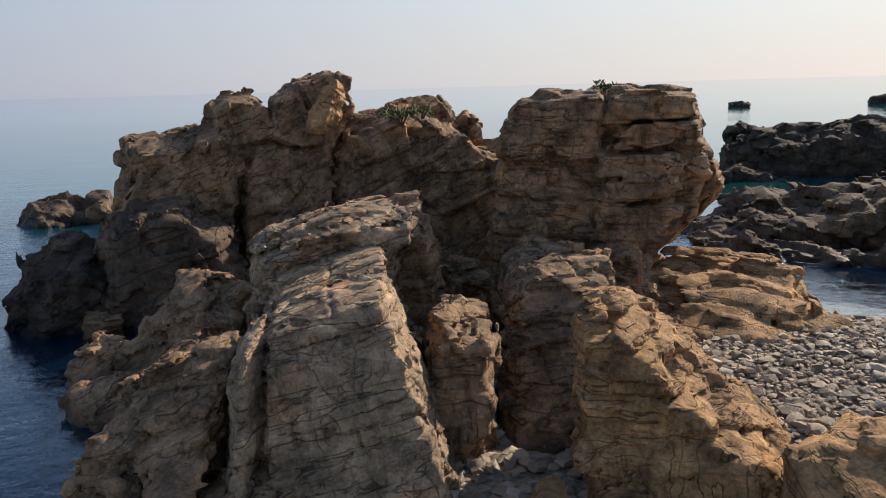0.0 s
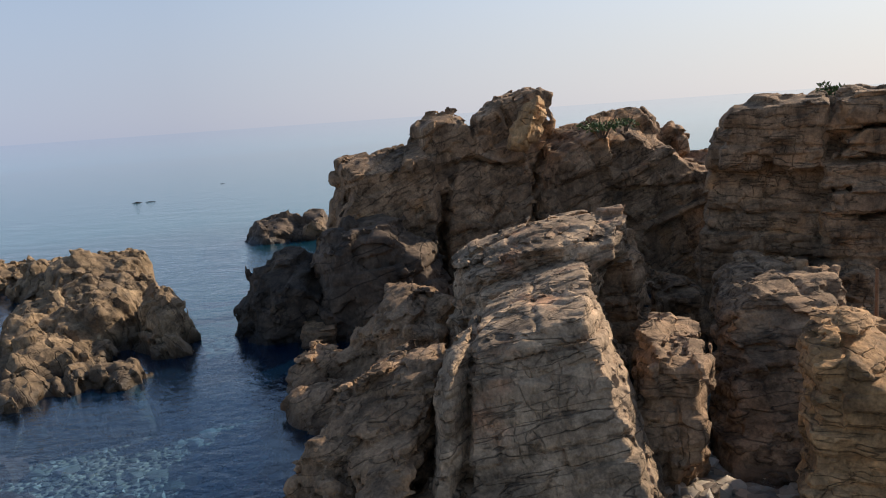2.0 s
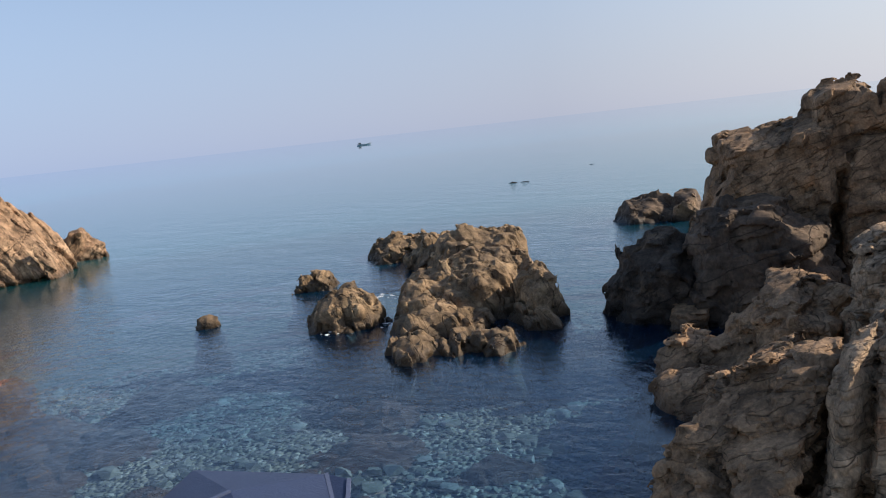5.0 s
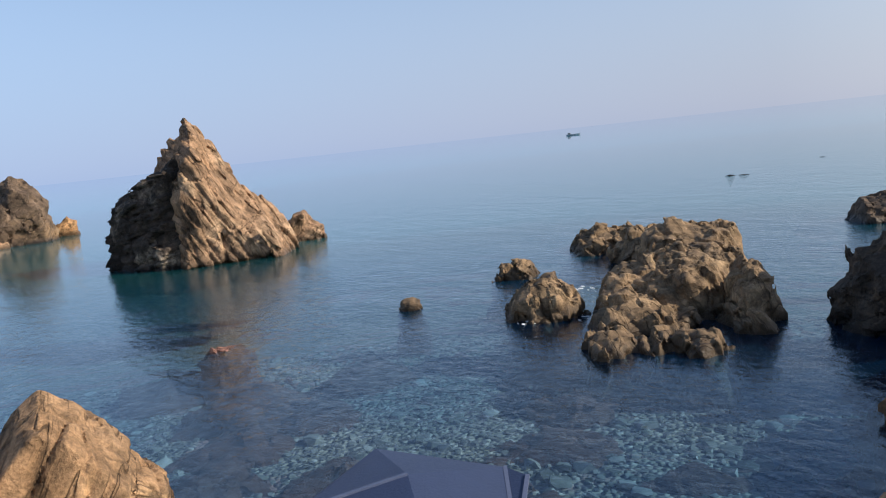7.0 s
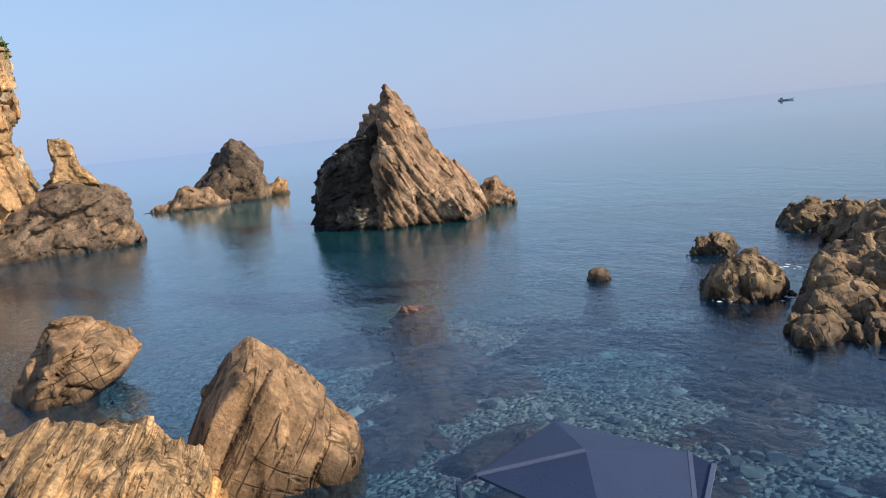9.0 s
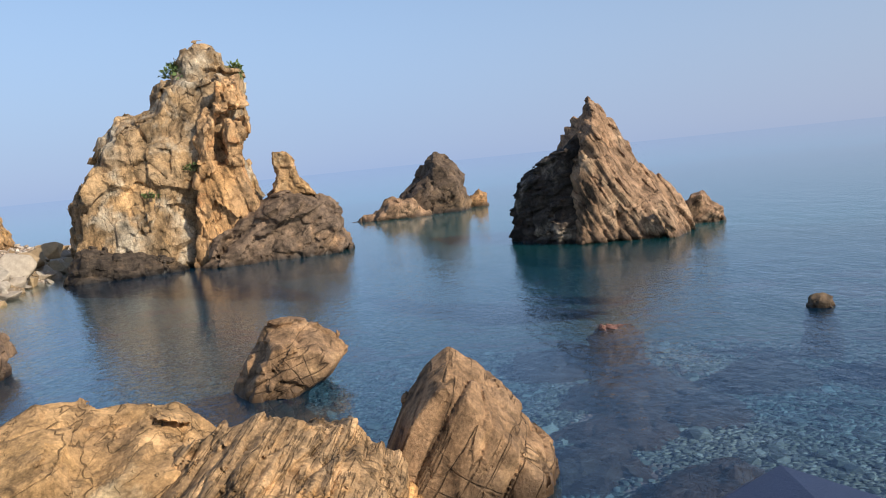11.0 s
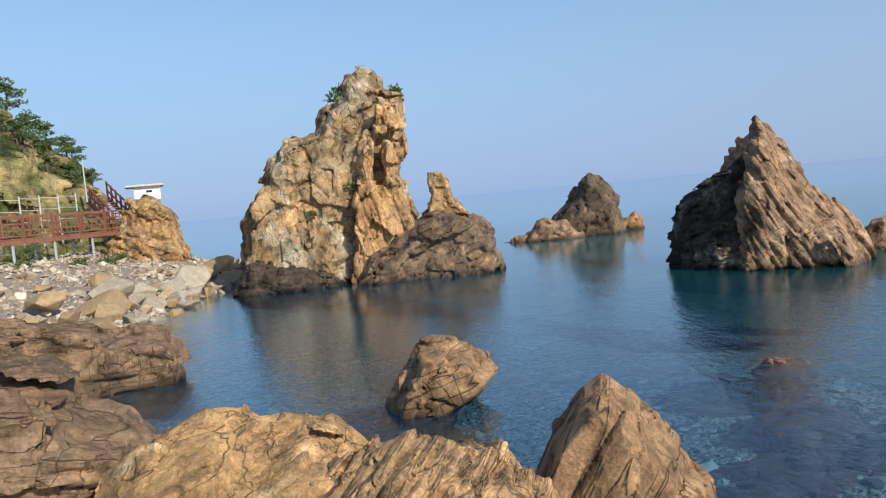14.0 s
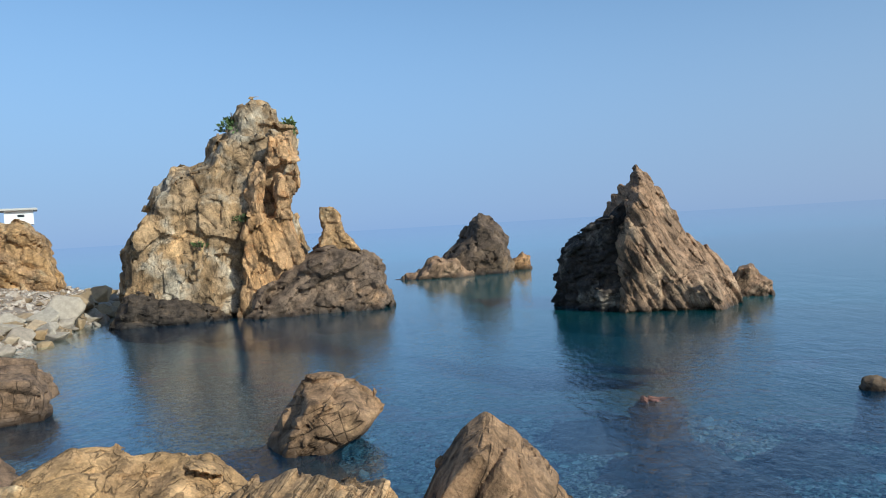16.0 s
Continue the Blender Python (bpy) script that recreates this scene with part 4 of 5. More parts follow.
face = rock("face_rock", "tall ochre and grey sea stack with bushes on top", (-32.80, -6.80), 101.7, [
    (0.00, 2.00, 2.20, 0.50, 0.06, [(-4.22, -0.80), (-3.92, 0.05), (-3.50, 2.51), (-2.95, 3.60), (-2.02, 5.07), (-1.44, 5.75), (-0.17, 5.92), (0.06, 7.03), (0.59, 7.26), (2.15, 7.43), (3.07, 7.21), (3.26, 5.74), (2.96, 3.71), (3.18, 2.77), (3.63, 2.21), (3.11, -0.49), (3.41, -0.80)]),
    (0.00, 0.80, 0.90, 0.20, 0.00, [(1.05, 4.00), (1.05, 7.23), (1.30, 8.09), (1.70, 8.38), (2.42, 8.14), (2.42, 7.14), (2.42, 4.00)]),
], STONE_FACE, turn=(8, 82, 12), wander=0.4, size=(1.1, 1.1, 0.9), amp=0.13, groove=0.05, res=0.06, k=149, warp=0.18, broken=True)
rock("orange_flank", "bright orange-buff flank of upright slabs", (-31.28, -4.51), 98.2, [
    (0.00, 0.70, 1.20, 0.15, 0.06, [(-1.75, -0.80), (-1.45, -0.16), (-0.87, 2.99), (-0.33, 3.66), (0.67, 3.73), (1.04, 2.47), (1.41, 1.84), (0.81, -0.25), (1.11, -0.80)]),
    (-0.10, 0.60, 1.20, 0.10, 0.00, [(-0.12, 5.56), (0.19, 6.73), (1.16, 6.91), (1.18, 5.94), (0.54, 5.65)]),
    (-0.35, 0.60, 1.20, 0.10, 0.00, [(0.32, 4.52), (0.39, 5.39), (1.11, 5.42), (1.15, 4.70), (0.75, 4.35)]),
    (-0.05, 0.60, 1.20, 0.08, 0.00, [(-0.98, 2.90), (-0.61, 4.66), (-0.23, 5.68), (0.04, 5.59), (-0.36, 4.39), (-0.10, 3.51)]),
    (-0.10, 0.60, 1.20, 0.08, 0.00, [(0.19, 3.52), (0.43, 4.39), (0.92, 4.39), (0.87, 3.63)]),
], STONE_ORANGE, turn=(5, 78, 10), size=(1.6, 1.0, 0.55), amp=0.06, groove=0.1, res=0.055, k=150, warp=0.1, parent=face)
# foot of the stack: shade is put into its wet, dark stone
rock("dark_foot", "wet rock foot, darkened for its shade", (-30.25, -7.64), 104.2, [
    (0.00, 0.70, 1.00, 0.25, 0.00, [(-2.44, -0.80), (-2.14, 0.25), (-1.91, 1.23), (-0.82, 0.98), (1.07, 0.52), (1.83, 0.20), (1.87, -0.24), (2.17, -0.80)]),
], STONE_DARKENED, turn=(0, 10, 10), size=(0.8, 0.8, 0.4), amp=0.12, groove=0.08, res=0.07, k=152, warp=0.2, parent=face)
perch = rock("perch_rock", "brown rock foot with a pale thumb-shaped pinnacle", (-31.2, -2.42), 94.5, [
    (0.00, 1.20, 1.80, 0.50, 0.12, [(-3.30, -0.80), (-2.95, -0.30), (-2.40, 0.95), (-1.60, 1.45), (-0.90, 2.05), (-0.35, 2.45), (0.30, 2.75), (1.00, 2.45), (1.70, 2.00), (2.28, 1.45), (2.45, 0.10), (2.60, -0.80)]),
    (-0.90, 0.60, 0.80, 0.25, 0.10, [(-3.00, -0.80), (-2.80, 0.10), (-2.30, 0.95), (-1.50, 0.90), (-1.10, 0.20), (-0.90, -0.80)]),
], STONE_PERCH, turn=(10, -24, 15), size=(1.0, 1.0, 0.4), amp=0.1, groove=0.08, res=0.06, k=151, warp=0.12, broken=True)
rock("pinnacle", "pale buff thumb-shaped pinnacle", (-31.2, -2.3), 94.2, [
    (0.00, 0.40, 0.45, 0.06, 0.00, [(-0.42, 2.30), (-0.24, 2.75), (-0.06, 3.15), (-0.20, 3.55), (-0.16, 3.98), (0.34, 3.92), (0.62, 3.62), (0.58, 3.25), (0.80, 2.85), (1.25, 2.25)]),
], STONE_OCHRE, turn=(0, 15, 10), size=(0.5, 0.5, 0.4), amp=0.03, groove=0.04, res=0.045, k=153, warp=0.05, parent=perch, broken=True, crag=0.6)
rock("sea_boulder", "brown boulder standing in the shallow water", (-11.97, -0.81), 93.9, [
    (0.00, 0.70, 0.90, 0.25, 0.10, [(-1.23, -0.80), (-0.93, -0.15), (-0.70, 0.42), (-0.38, 0.91), (-0.00, 0.91), (0.43, 0.78), (0.79, 0.39), (0.56, 0.11), (0.12, -0.13), (0.13, -0.39), (0.43, -0.80)]),
], STONE_BOLD, turn=(0, -20, 10), size=(0.8, 0.9, 0.4), amp=0.05, groove=0.035, res=0.034, k=157, warp=0.04, wander=0.06, rough=0.005, broken=True, crag=0.4)
rock("sea_boulder", "big tan boulder with slanting cracks", (-7.61, 1.18), 81.2, [
    (0.00, 0.70, 0.80, 0.15, 0.05, [(-1.10, -0.80), (-0.80, 0.31), (-0.62, 0.83), (-0.39, 1.08), (-0.16, 1.24), (0.08, 1.02), (0.49, 0.56), (0.78, 0.23), (0.75, -0.50), (1.05, -0.80)]),
], STONE_BOLD, turn=(0, -58, 6), size=(1.5, 1.6, 0.42), amp=0.02, groove=0.045, res=0.024, k=163, warp=0.03, wander=0.05, rough=0.005, crag=0.25)
rock("layered_rock", "ragged thin-bedded rock ledge dipping to the water", (-6.76, -0.70), 95.9, [
    (0.00, 1.00, 0.90, 0.30, 0.05, [(-1.71, -0.80), (-1.41, 0.32), (-1.01, 0.61), (-0.62, 0.80), (-0.22, 1.04), (0.15, 1.02), (0.51, 0.95), (0.84, 0.89), (1.09, 0.59), (1.30, 0.07), (1.60, -0.80)]),
], STONE_PLATE, turn=(0, -45, -8), size=(1.0, 0.7, 0.12), amp=0.028, groove=0.035, res=0.02, whole=True, k=167, warp=0.02, wander=0.05, rough=0.006, crag=0.5)
ochre = rock("ochre_rock", "ochre angular rock with a pale edge", (-7.22, -2.38), 108.2, [
    (0.00, 0.90, 0.90, 0.35, 0.05, [(-1.57, -0.80), (-1.27, 0.44), (-0.89, 0.94), (-0.54, 1.21), (-0.12, 1.36), (0.19, 1.29), (0.30, 1.16), (0.57, 1.15), (0.97, 1.08), (1.27, 0.74), (1.06, 0.10), (1.36, -0.80)]),
], STONE_OCHRE, turn=(0, -25, 8), size=(0.9, 0.8, 0.45), amp=0.05, groove=0.03, res=0.026, k=173, warp=0.03, wander=0.06, rough=0.005, whole=True, broken=True, crag=0.4)
rock("slab_rock", "grey-brown flat rock slab at the shore", (-8.04, -4.67), 120.2, [
    (0.00, 1.30, 1.00, 0.30, 0.00, [(-1.55, -0.80), (-1.25, 1.61), (-0.73, 1.88), (0.12, 1.73), (0.45, 1.55), (0.58, 1.27), (0.94, 1.10), (1.15, 0.79), (0.55, 0.25), (0.85, -0.80)]),
], STONE_SLAB, turn=(10, 12, 0), size=(1.5, 1.2, 0.2), amp=0.045, groove=0.035, res=0.045, k=179, wander=0.06, rough=0.006, crag=0.45)
rock("slab_rock", "grey rock block above its wet brown foot", (-14.72, -8.09), 118.8, [
    (0.00, 1.00, 1.20, 0.20, 0.00, [(-2.88, -0.80), (-2.58, 0.84), (-2.06, 1.65), (-0.76, 1.53), (0.34, 1.30), (0.60, 1.04), (1.76, 0.87), (2.03, 0.25), (2.00, -0.18), (2.30, -0.80)]),
], STONE_SLAB, turn=(0, 4, 20), size=(1.0, 1.0, 0.4), amp=0.08, groove=0.05, res=0.055, k=181, crag=0.5)
rock("lookout_rock", "ochre rock knoll under the white hut", (-41.93, -18.91), 114.3, [
    (0.00, 1.50, 2.00, 0.50, 0.00, [(-2.55, -0.80), (-2.25, 1.86), (-1.12, 3.09), (-0.78, 4.25), (0.37, 4.41), (1.32, 3.82), (1.54, 2.79), (2.11, 1.48), (2.41, -0.80)]),
], STONE_OCHRE, turn=(0, 25, 15), size=(1.0, 1.0, 0.35), amp=0.15, groove=0.08, res=0.11, k=191)
rock("hillside", "steep ochre hillside with scrub below the pines", (-46.59, -31.07), 123.7, [
    (0.00, 5.00, 9.00, 1.50, 0.25, [(-9.92, -0.80), (-9.62, 17.92), (-5.64, 15.50), (-2.33, 13.53), (0.89, 11.07), (2.54, 9.42), (4.58, 7.69), (6.24, 6.17), (6.78, 4.94), (7.66, 2.23), (7.96, -0.80)]),
], STONE_HILL, turn=(0, 18, 15), size=(2.2, 2.2, 0.9), amp=0.3, groove=0.15, res=0.2, k=197, warp=0.6, category="hill")

# ---- sea, seabed and shore ----
def bed_height(x, y):
    """The seabed and beaches: shallow pebbles near the rocks, deeper outwards, a beach on the land side."""
    r = np.hypot(x, y)
    z = -0.45 - 0.05 * np.clip(r - 6, 0, 60) - 0.12 * np.clip(r - 16, 0, 12)
    # pebble beach beyond the ledge, and the gully floor
    z = np.maximum(z, 0.42 - 0.5 * np.clip(np.hypot((x - 3.7) / 2.2, (y - 6.6) / 2.8) - 0.6, 0, 9))
    z = np.maximum(z, 0.1 - 0.7 * np.clip(np.hypot((x - 0.4) / 0.9, (y - 5.9) / 1.6) - 0.6, 0, 9))
    # a shallow shelf towards the tall stack
    z = np.maximum(z, -0.75 - 0.5 * np.clip(np.hypot((x + 17.5) / 8.0, (y + 3.4 - 0.32 * (x + 17.5)) / 2.3) - 0.7, 0, 9))
    # the shore on the land side
    line = np.interp(-x, [-60, 0, 5, 9, 15, 21, 27, 45, 70], [-2.5, -2.5, -4.0, -6.0, -9.0, -10.6, -10.6, -12.5, -17.0])
    land = np.clip((line - y) * 0.2 - 0.15, -3, 1.65)
    # open water again beyond the point
    past = (-x) * 0.924 + (-y) * 0.383 - 47
    side = (y * 0.924 - x * 0.383) - 0.0
    land = np.where(side > 0, np.minimum(land, 0.9 - 0.25 * past), land)
    land = np.minimum(land, 1.65 - 0.2 * np.clip(r - 75, 0, 50))
    return np.maximum(z, land)


def sheet(name, height, inner, outer, material, label, category, rings=150, spokes=360):
    """A round sheet about the origin whose rings widen outwards."""
    rad = np.concatenate([[0.0], inner * (outer / inner) ** (np.arange(rings) / (rings - 1))])
    ang = np.arange(spokes) / spokes * 2 * np.pi
    x, y = rad[:, None] * np.cos(ang), rad[:, None] * np.sin(ang)
    z = height(x, y)
    v = np.stack([x, y, z], -1).reshape(-1, 3)
    i, j = np.meshgrid(np.arange(rings), np.arange(spokes), indexing="ij")
    a, b = i * spokes + j, i * spokes + (j + 1) % spokes
    q = np.stack([a, a + spokes, b + spokes, b], -1).reshape(-1, 4)
    ob = new(name, mesh_of(name, v, q, material, 0))
    return tagged(ob, label, category, kind="structure")


def bed_material():
    n = Nodes("seabed_pebbles")
    at = n.coords()
    cells = n.add("TexVoronoi", Scale=13.0)
    n.link(at, cells.inputs["Vector"])
    tone = n.t.nodes.new("ShaderNodeSeparateColor")
    n.link(cells.outputs["Color"], tone.inputs["Color"])
    col = n.ramp(tone.outputs["Red"], [(0.0, (0.1, 0.09, 0.07)), (0.5, (0.22, 0.2, 0.15)), (0.85, (0.32, 0.29, 0.23)), (1.0, (0.46, 0.43, 0.36))])
    weed = n.ramp(n.noise(at, 0.42, 5, 0.6, 0.6), [(0.56, 0.0), (0.62, 1.0)])
    col = n.mix(weed, col, n.mix(n.noise(at, 5, 6, 0.7), (0.1, 0.06, 0.065), (0.5, 0.28, 0.22)))
    place, height = n.t.nodes.new("ShaderNodeNewGeometry"), n.t.nodes.new("ShaderNodeSeparateXYZ")
    n.link(place.outputs["Position"], height.inputs["Vector"])
    dry = n.ramp(height.outputs["Z"], [(0.02, 0.0), (0.25, 1.0)])
    col = n.mix(dry, col, n.mix(n.noise(at, 3.0, 7, 0.75), (0.2, 0.145, 0.1), (0.56, 0.45, 0.35)))
    n.link(col, n.bsdf.inputs["Base Color"])
    n.bsdf.inputs["Roughness"].default_value = 0.8
    n.link(n.bump(cells.outputs["Distance"], 1.0, -0.08), n.bsdf.inputs["Normal"])
    return n.m


def water_material():
    n = Nodes("sea_water")
    at = n.coords()
    out = n.t.nodes["Material Output"]
    fine = n.noise(n.coords((0.7, 1.0, 1.0), (0, 0, 40)), 6.5, 4, 0.6, 0.5)
    long = n.noise(n.coords((0.5, 1.1, 1.0), (0, 0, 25)), 0.9, 3, 0.55, 0.3)
    calm = n.t.nodes.new("ShaderNodeAttribute")
    calm.attribute_name = "ripple"
    gusts = n.ramp(n.noise(n.coords((0.35, 1.0, 1.0), (0, 0, 40)), 0.09, 4, 0.6, 0.5), [(0.4, 0.55), (0.62, 1.5)])
    breeze = n.maths("MULTIPLY", calm.outputs["Fac"], gusts)
    waves, ripples = n.add("Bump", Distance=0.25), n.add("Bump", Distance=0.07)
    n.link(long, waves.inputs["Height"])
    n.link(n.maths("MULTIPLY", breeze, 0.11), waves.inputs["Strength"])
    n.link(fine, ripples.inputs["Height"])
    n.link(n.maths("MULTIPLY", breeze, 0.19), ripples.inputs["Strength"])
    n.link(waves.outputs["Normal"], ripples.inputs["Normal"])
    h = ripples.outputs["Normal"]
    depth = n.t.nodes.new("ShaderNodeAttribute")
    depth.attribute_name = "depth"
    gloss = n.t.nodes.new("ShaderNodeBsdfGlossy")
    gloss.inputs["Color"].default_value = (0.9, 0.95, 0.99, 1)
    n.link(n.maths("MULTIPLY", calm.outputs["Fac"], 0.03), gloss.inputs["Roughness"])
    clear = n.t.nodes.new("ShaderNodeBsdfTransparent")
    murk = n.t.nodes.new("ShaderNodeBsdfDiffuse")
    n.link(n.ramp(depth.outputs["Fac"], [(0.0, (0.74, 0.89, 0.94)), (0.1, (0.2, 0.5, 0.82)), (0.5, (0.06, 0.34, 0.56))]), clear.inputs["Color"])
    n.link(n.ramp(depth.outputs["Fac"], [(0.1, (0.004, 0.04, 0.12)), (0.3, (0.005, 0.06, 0.105)), (0.5, (0.008, 0.062, 0.07)), (0.7, (0.012, 0.15, 0.175)), (1.0, (0.02, 0.36, 0.45))]), murk.inputs["Color"])
    inner, whole, fres = n.t.nodes.new("ShaderNodeMixShader"), n.t.nodes.new("ShaderNodeMixShader"), n.add("Fresnel", IOR=1.33)
    n.link(n.ramp(depth.outputs["Fac"], [(0.05, 0.0), (0.11, 0.18), (0.3, 0.62), (0.6, 1.0)]), inner.inputs["Fac"])
    n.link(clear.outputs[0], inner.inputs[1])
    n.link(murk.outputs[0], inner.inputs[2])
    n.link(h, gloss.inputs["Normal"])
    n.link(h, fres.inputs["Normal"])
    n.link(n.maths("POWER", fres.outputs[0], 0.85), whole.inputs["Fac"])
    n.link(inner.outputs[0], whole.inputs[1])
    n.link(gloss.outputs[0], whole.inputs[2])
    n.link(whole.outputs[0], out.inputs["Surface"])
    return n.m


ground = sheet("ground", bed_height, 0.4, 4500, bed_material(), "pebble and boulder seabed rising into stony beaches", "ground")
water = sheet("water", lambda x, y: x * 0, 0.4, 4600, water_material(), "calm clear blue sea with small ripples", "water")
co = np.empty(len(water.data.vertices) * 3, np.float32)
water.data.vertices.foreach_get("co", co)
co = co.reshape(-1, 3)
deep = water.data.attributes.new("depth", "FLOAT", "POINT")
depth_here = -bed_height(co[:, 0], co[:, 1])
# the weed-grown rocks under the surface: x, y, half width, height of the top
SUNKEN = [(-11.2, 3.9, 1.2, -0.32), (-9.9, 3.2, 1.1, -0.37), (-11.4, 6.1, 0.9, -0.42), (-7.4, 7.0, 0.8, -0.32), (-6.6, 5.8, 1.0, -0.34), (-10.2, 4.6, 0.9, -0.37), (-5.0, 6.2, 0.8, -0.37), (-12.9, 4.35, 0.6, 0.13), (-8.6, 2.6, 1.0, -0.37), (-13.8, 3.6, 1.2, -0.42), (-5.9, 4.4, 0.9, -0.32), (-9.0, 7.9, 0.9, -0.42), (-7.6, 3.6, 1.0, -0.32), (-6.4, 3.2, 0.9, -0.32)]
for x, y, w, top in SUNKEN:
    near = np.exp(-((co[:, 0] - x) ** 2 + (co[:, 1] - y) ** 2) / w ** 2)
    depth_here = depth_here * (1 - near) + max(-top, 0.05) * near
deep.data.foreach_set("value", np.clip(depth_here / 5.0, 0, 1).astype(np.float32))

water.visible_shadow = False
ripple = water.data.attributes.new("ripple", "FLOAT", "POINT")
ripple.data.foreach_set("value", np.clip(30 / (np.hypot(co[:, 0], co[:, 1]) + 12), 0.01, 1).astype(np.float32))

# ---- small builders ----
def part(name, bm, material, parent=None, label="", smooth=False):
    """One mesh object from a bmesh, under a thing or a part."""
    me = bpy.data.meshes.new(name)
    bm.normal_update()
    bm.to_mesh(me)
    bm.free()
    me.materials.append(material)
    if smooth:
        me.shade_smooth()
        me.set_sharp_from_angle(angle=radians(40))
    ob = new(name, me)
    ob.parent = parent
    if label:
        ob["label"] = label
    return ob


def share(name, me, parent, m):
    ob = new(name, me)
    ob.parent = parent
    ob.matrix_basis = m
    return ob


def box(bm, low, high, bevel=0.0):
    r = bmesh.ops.create_cube(bm, size=1)["verts"]
    low, high = Vector(low), Vector(high)
    for v in r:
        v.co = Vector([(low[i] + high[i]) / 2 + v.co[i] * (high[i] - low[i]) for i in range(3)])
    if bevel:
        edges = list({e for v in r for e in v.link_edges})
        bmesh.ops.bevel(bm, geom=edges, offset=bevel, segments=1, affect="EDGES")
    return bm


def bar(bm, a, b, w, h=None):
    """A squared bar from a to b."""
    h = h or w
    a, b = Vector(a), Vector(b)
    d = (b - a).normalized()
    side = d.cross(Vector((0, 0, 1)))
    side = side.normalized() if side.length > 1e-3 else Vector((1, 0, 0))
    up = side.cross(d).normalized()
    ring = [[bm.verts.new(p + side * w / 2 * sx + up * h / 2 * sy) for sx, sy in ((-1, -1), (1, -1), (1, 1), (-1, 1))] for p in (a, b)]
    for i in range(4):
        bm.faces.new((ring[0][i], ring[0][(i + 1) % 4], ring[1][(i + 1) % 4], ring[1][i]))
    bm.faces.new(ring[0][::-1])
    bm.faces.new(ring[1])
    return bm


def tube(bm, a, b, r0, r1, sides=8):
    a, b = Vector(a), Vector(b)
    d = (b - a).normalized()
    side = d.orthogonal().normalized()
    up = d.cross(side)
    ring = [[bm.verts.new(p + (side * math.cos(t) + up * math.sin(t)) * r) for t in [i * 2 * math.pi / sides for i in range(sides)]] for p, r in ((a, r0), (b, r1))]
    for i in range(sides):
        bm.faces.new((ring[0][i], ring[0][(i + 1) % sides], ring[1][(i + 1) % sides], ring[1][i]))
    bm.faces.new(ring[0][::-1])
    bm.faces.new(ring[1])
    return bm


def ground_at(x, y):
    return float(bed_height(np.array([x], np.float32), np.array([y], np.float32))[0])


def stone_shape(rng, points, flat, cut=0.0):
    """An angular stone about a metre across: the hull of points on a squashed ball, its edges worn."""
    bm = bmesh.new()
    for _ in range(points):
        v = Vector((rng.gauss(0, 1), rng.gauss(0, 1), rng.gauss(0, 1))).normalized()
        v *= rng.uniform(0.42, 0.54)
        bm.verts.new((v.x, v.y * rng.uniform(0.7, 0.95), v.z * flat))
    r = bmesh.ops.convex_hull(bm, input=bm.verts)
    loose = [v for v in bm.verts if not v.link_faces]
    bmesh.ops.delete(bm, geom=loose, context="VERTS")
    if cut:
        bmesh.ops.bevel(bm, geom=list(bm.edges), offset=cut, segments=1, affect="EDGES")
        bmesh.ops.triangulate(bm, faces=bm.faces)
    return bm


def scatter(name, label, category, spots, shapes, material, parent=None):
    """Many small loose stones in one mesh. Each spot: x, y, z, size, turn, shape."""
    vs, fs, base = [], [], 0
    for x, y, z, size, a, i in spots:
        v, f = shapes[i]
        ca, sa_ = math.cos(a), math.sin(a)
        w = v * size
        vs.append(np.stack([w[:, 0] * ca - w[:, 1] * sa_ + x, w[:, 0] * sa_ + w[:, 1] * ca + y, w[:, 2] + z], -1))
        fs.append(f + base)
        base += len(v)
    ob = new(name, mesh_of(name, np.concatenate(vs), np.concatenate(fs), material, 30))
    return tagged(ob, label, category, kind="stuff")


def arrays(bm):
    bmesh.ops.triangulate(bm, faces=bm.faces)
    bm.verts.index_update()
    v = np.array([v.co[:] for v in bm.verts], np.float32)
    f = np.array([[w.index for w in p.verts] for p in bm.faces], np.int32)
    bm.free()
    return v, f


rng = random.Random(5)
PEBBLE_SHAPES = [arrays(stone_shape(rng, 20, rng.uniform(0.45, 0.65))) for _ in range(8)]

# ---- iron prop under the overhang ----
prop = new("iron_prop")
prop.matrix_basis = pose(1.70, 6.90, 0.97)
tagged(prop, "thin rusty iron prop standing on the ledge under the overhang", "iron rod")
part("rod", tube(bmesh.new(), (0, 0, -0.06), (-0.005, 0, 0.66), 0.016, 0.014, 10), RUST, prop, smooth=True)
part("collar", tube(bmesh.new(), (0, 0, -0.06), (0, 0, 0.0), 0.03, 0.026, 10), RUST, prop, "rusted foot collar", smooth=True)

# ---- navy shelter cover below the viewpoint ----
cover = new("beach_shelter")
tagged(cover, "low navy fabric beach shelter with folded panels and pale seams", "beach shelter")
roof_points = {"a": (-3.39, 1.93, 1.62), "b": (-2.93, 1.82, 1.67), "c": (-2.92, 2.31, 1.54), "d": (-2.78, 2.32, 1.54), "e": (-3.07, 1.4, 1.62), "f": (-3.1, 1.33, 1.59), "g": (-2.52, 1.64, 1.56), "h": (-2.47, 1.99, 1.46)}


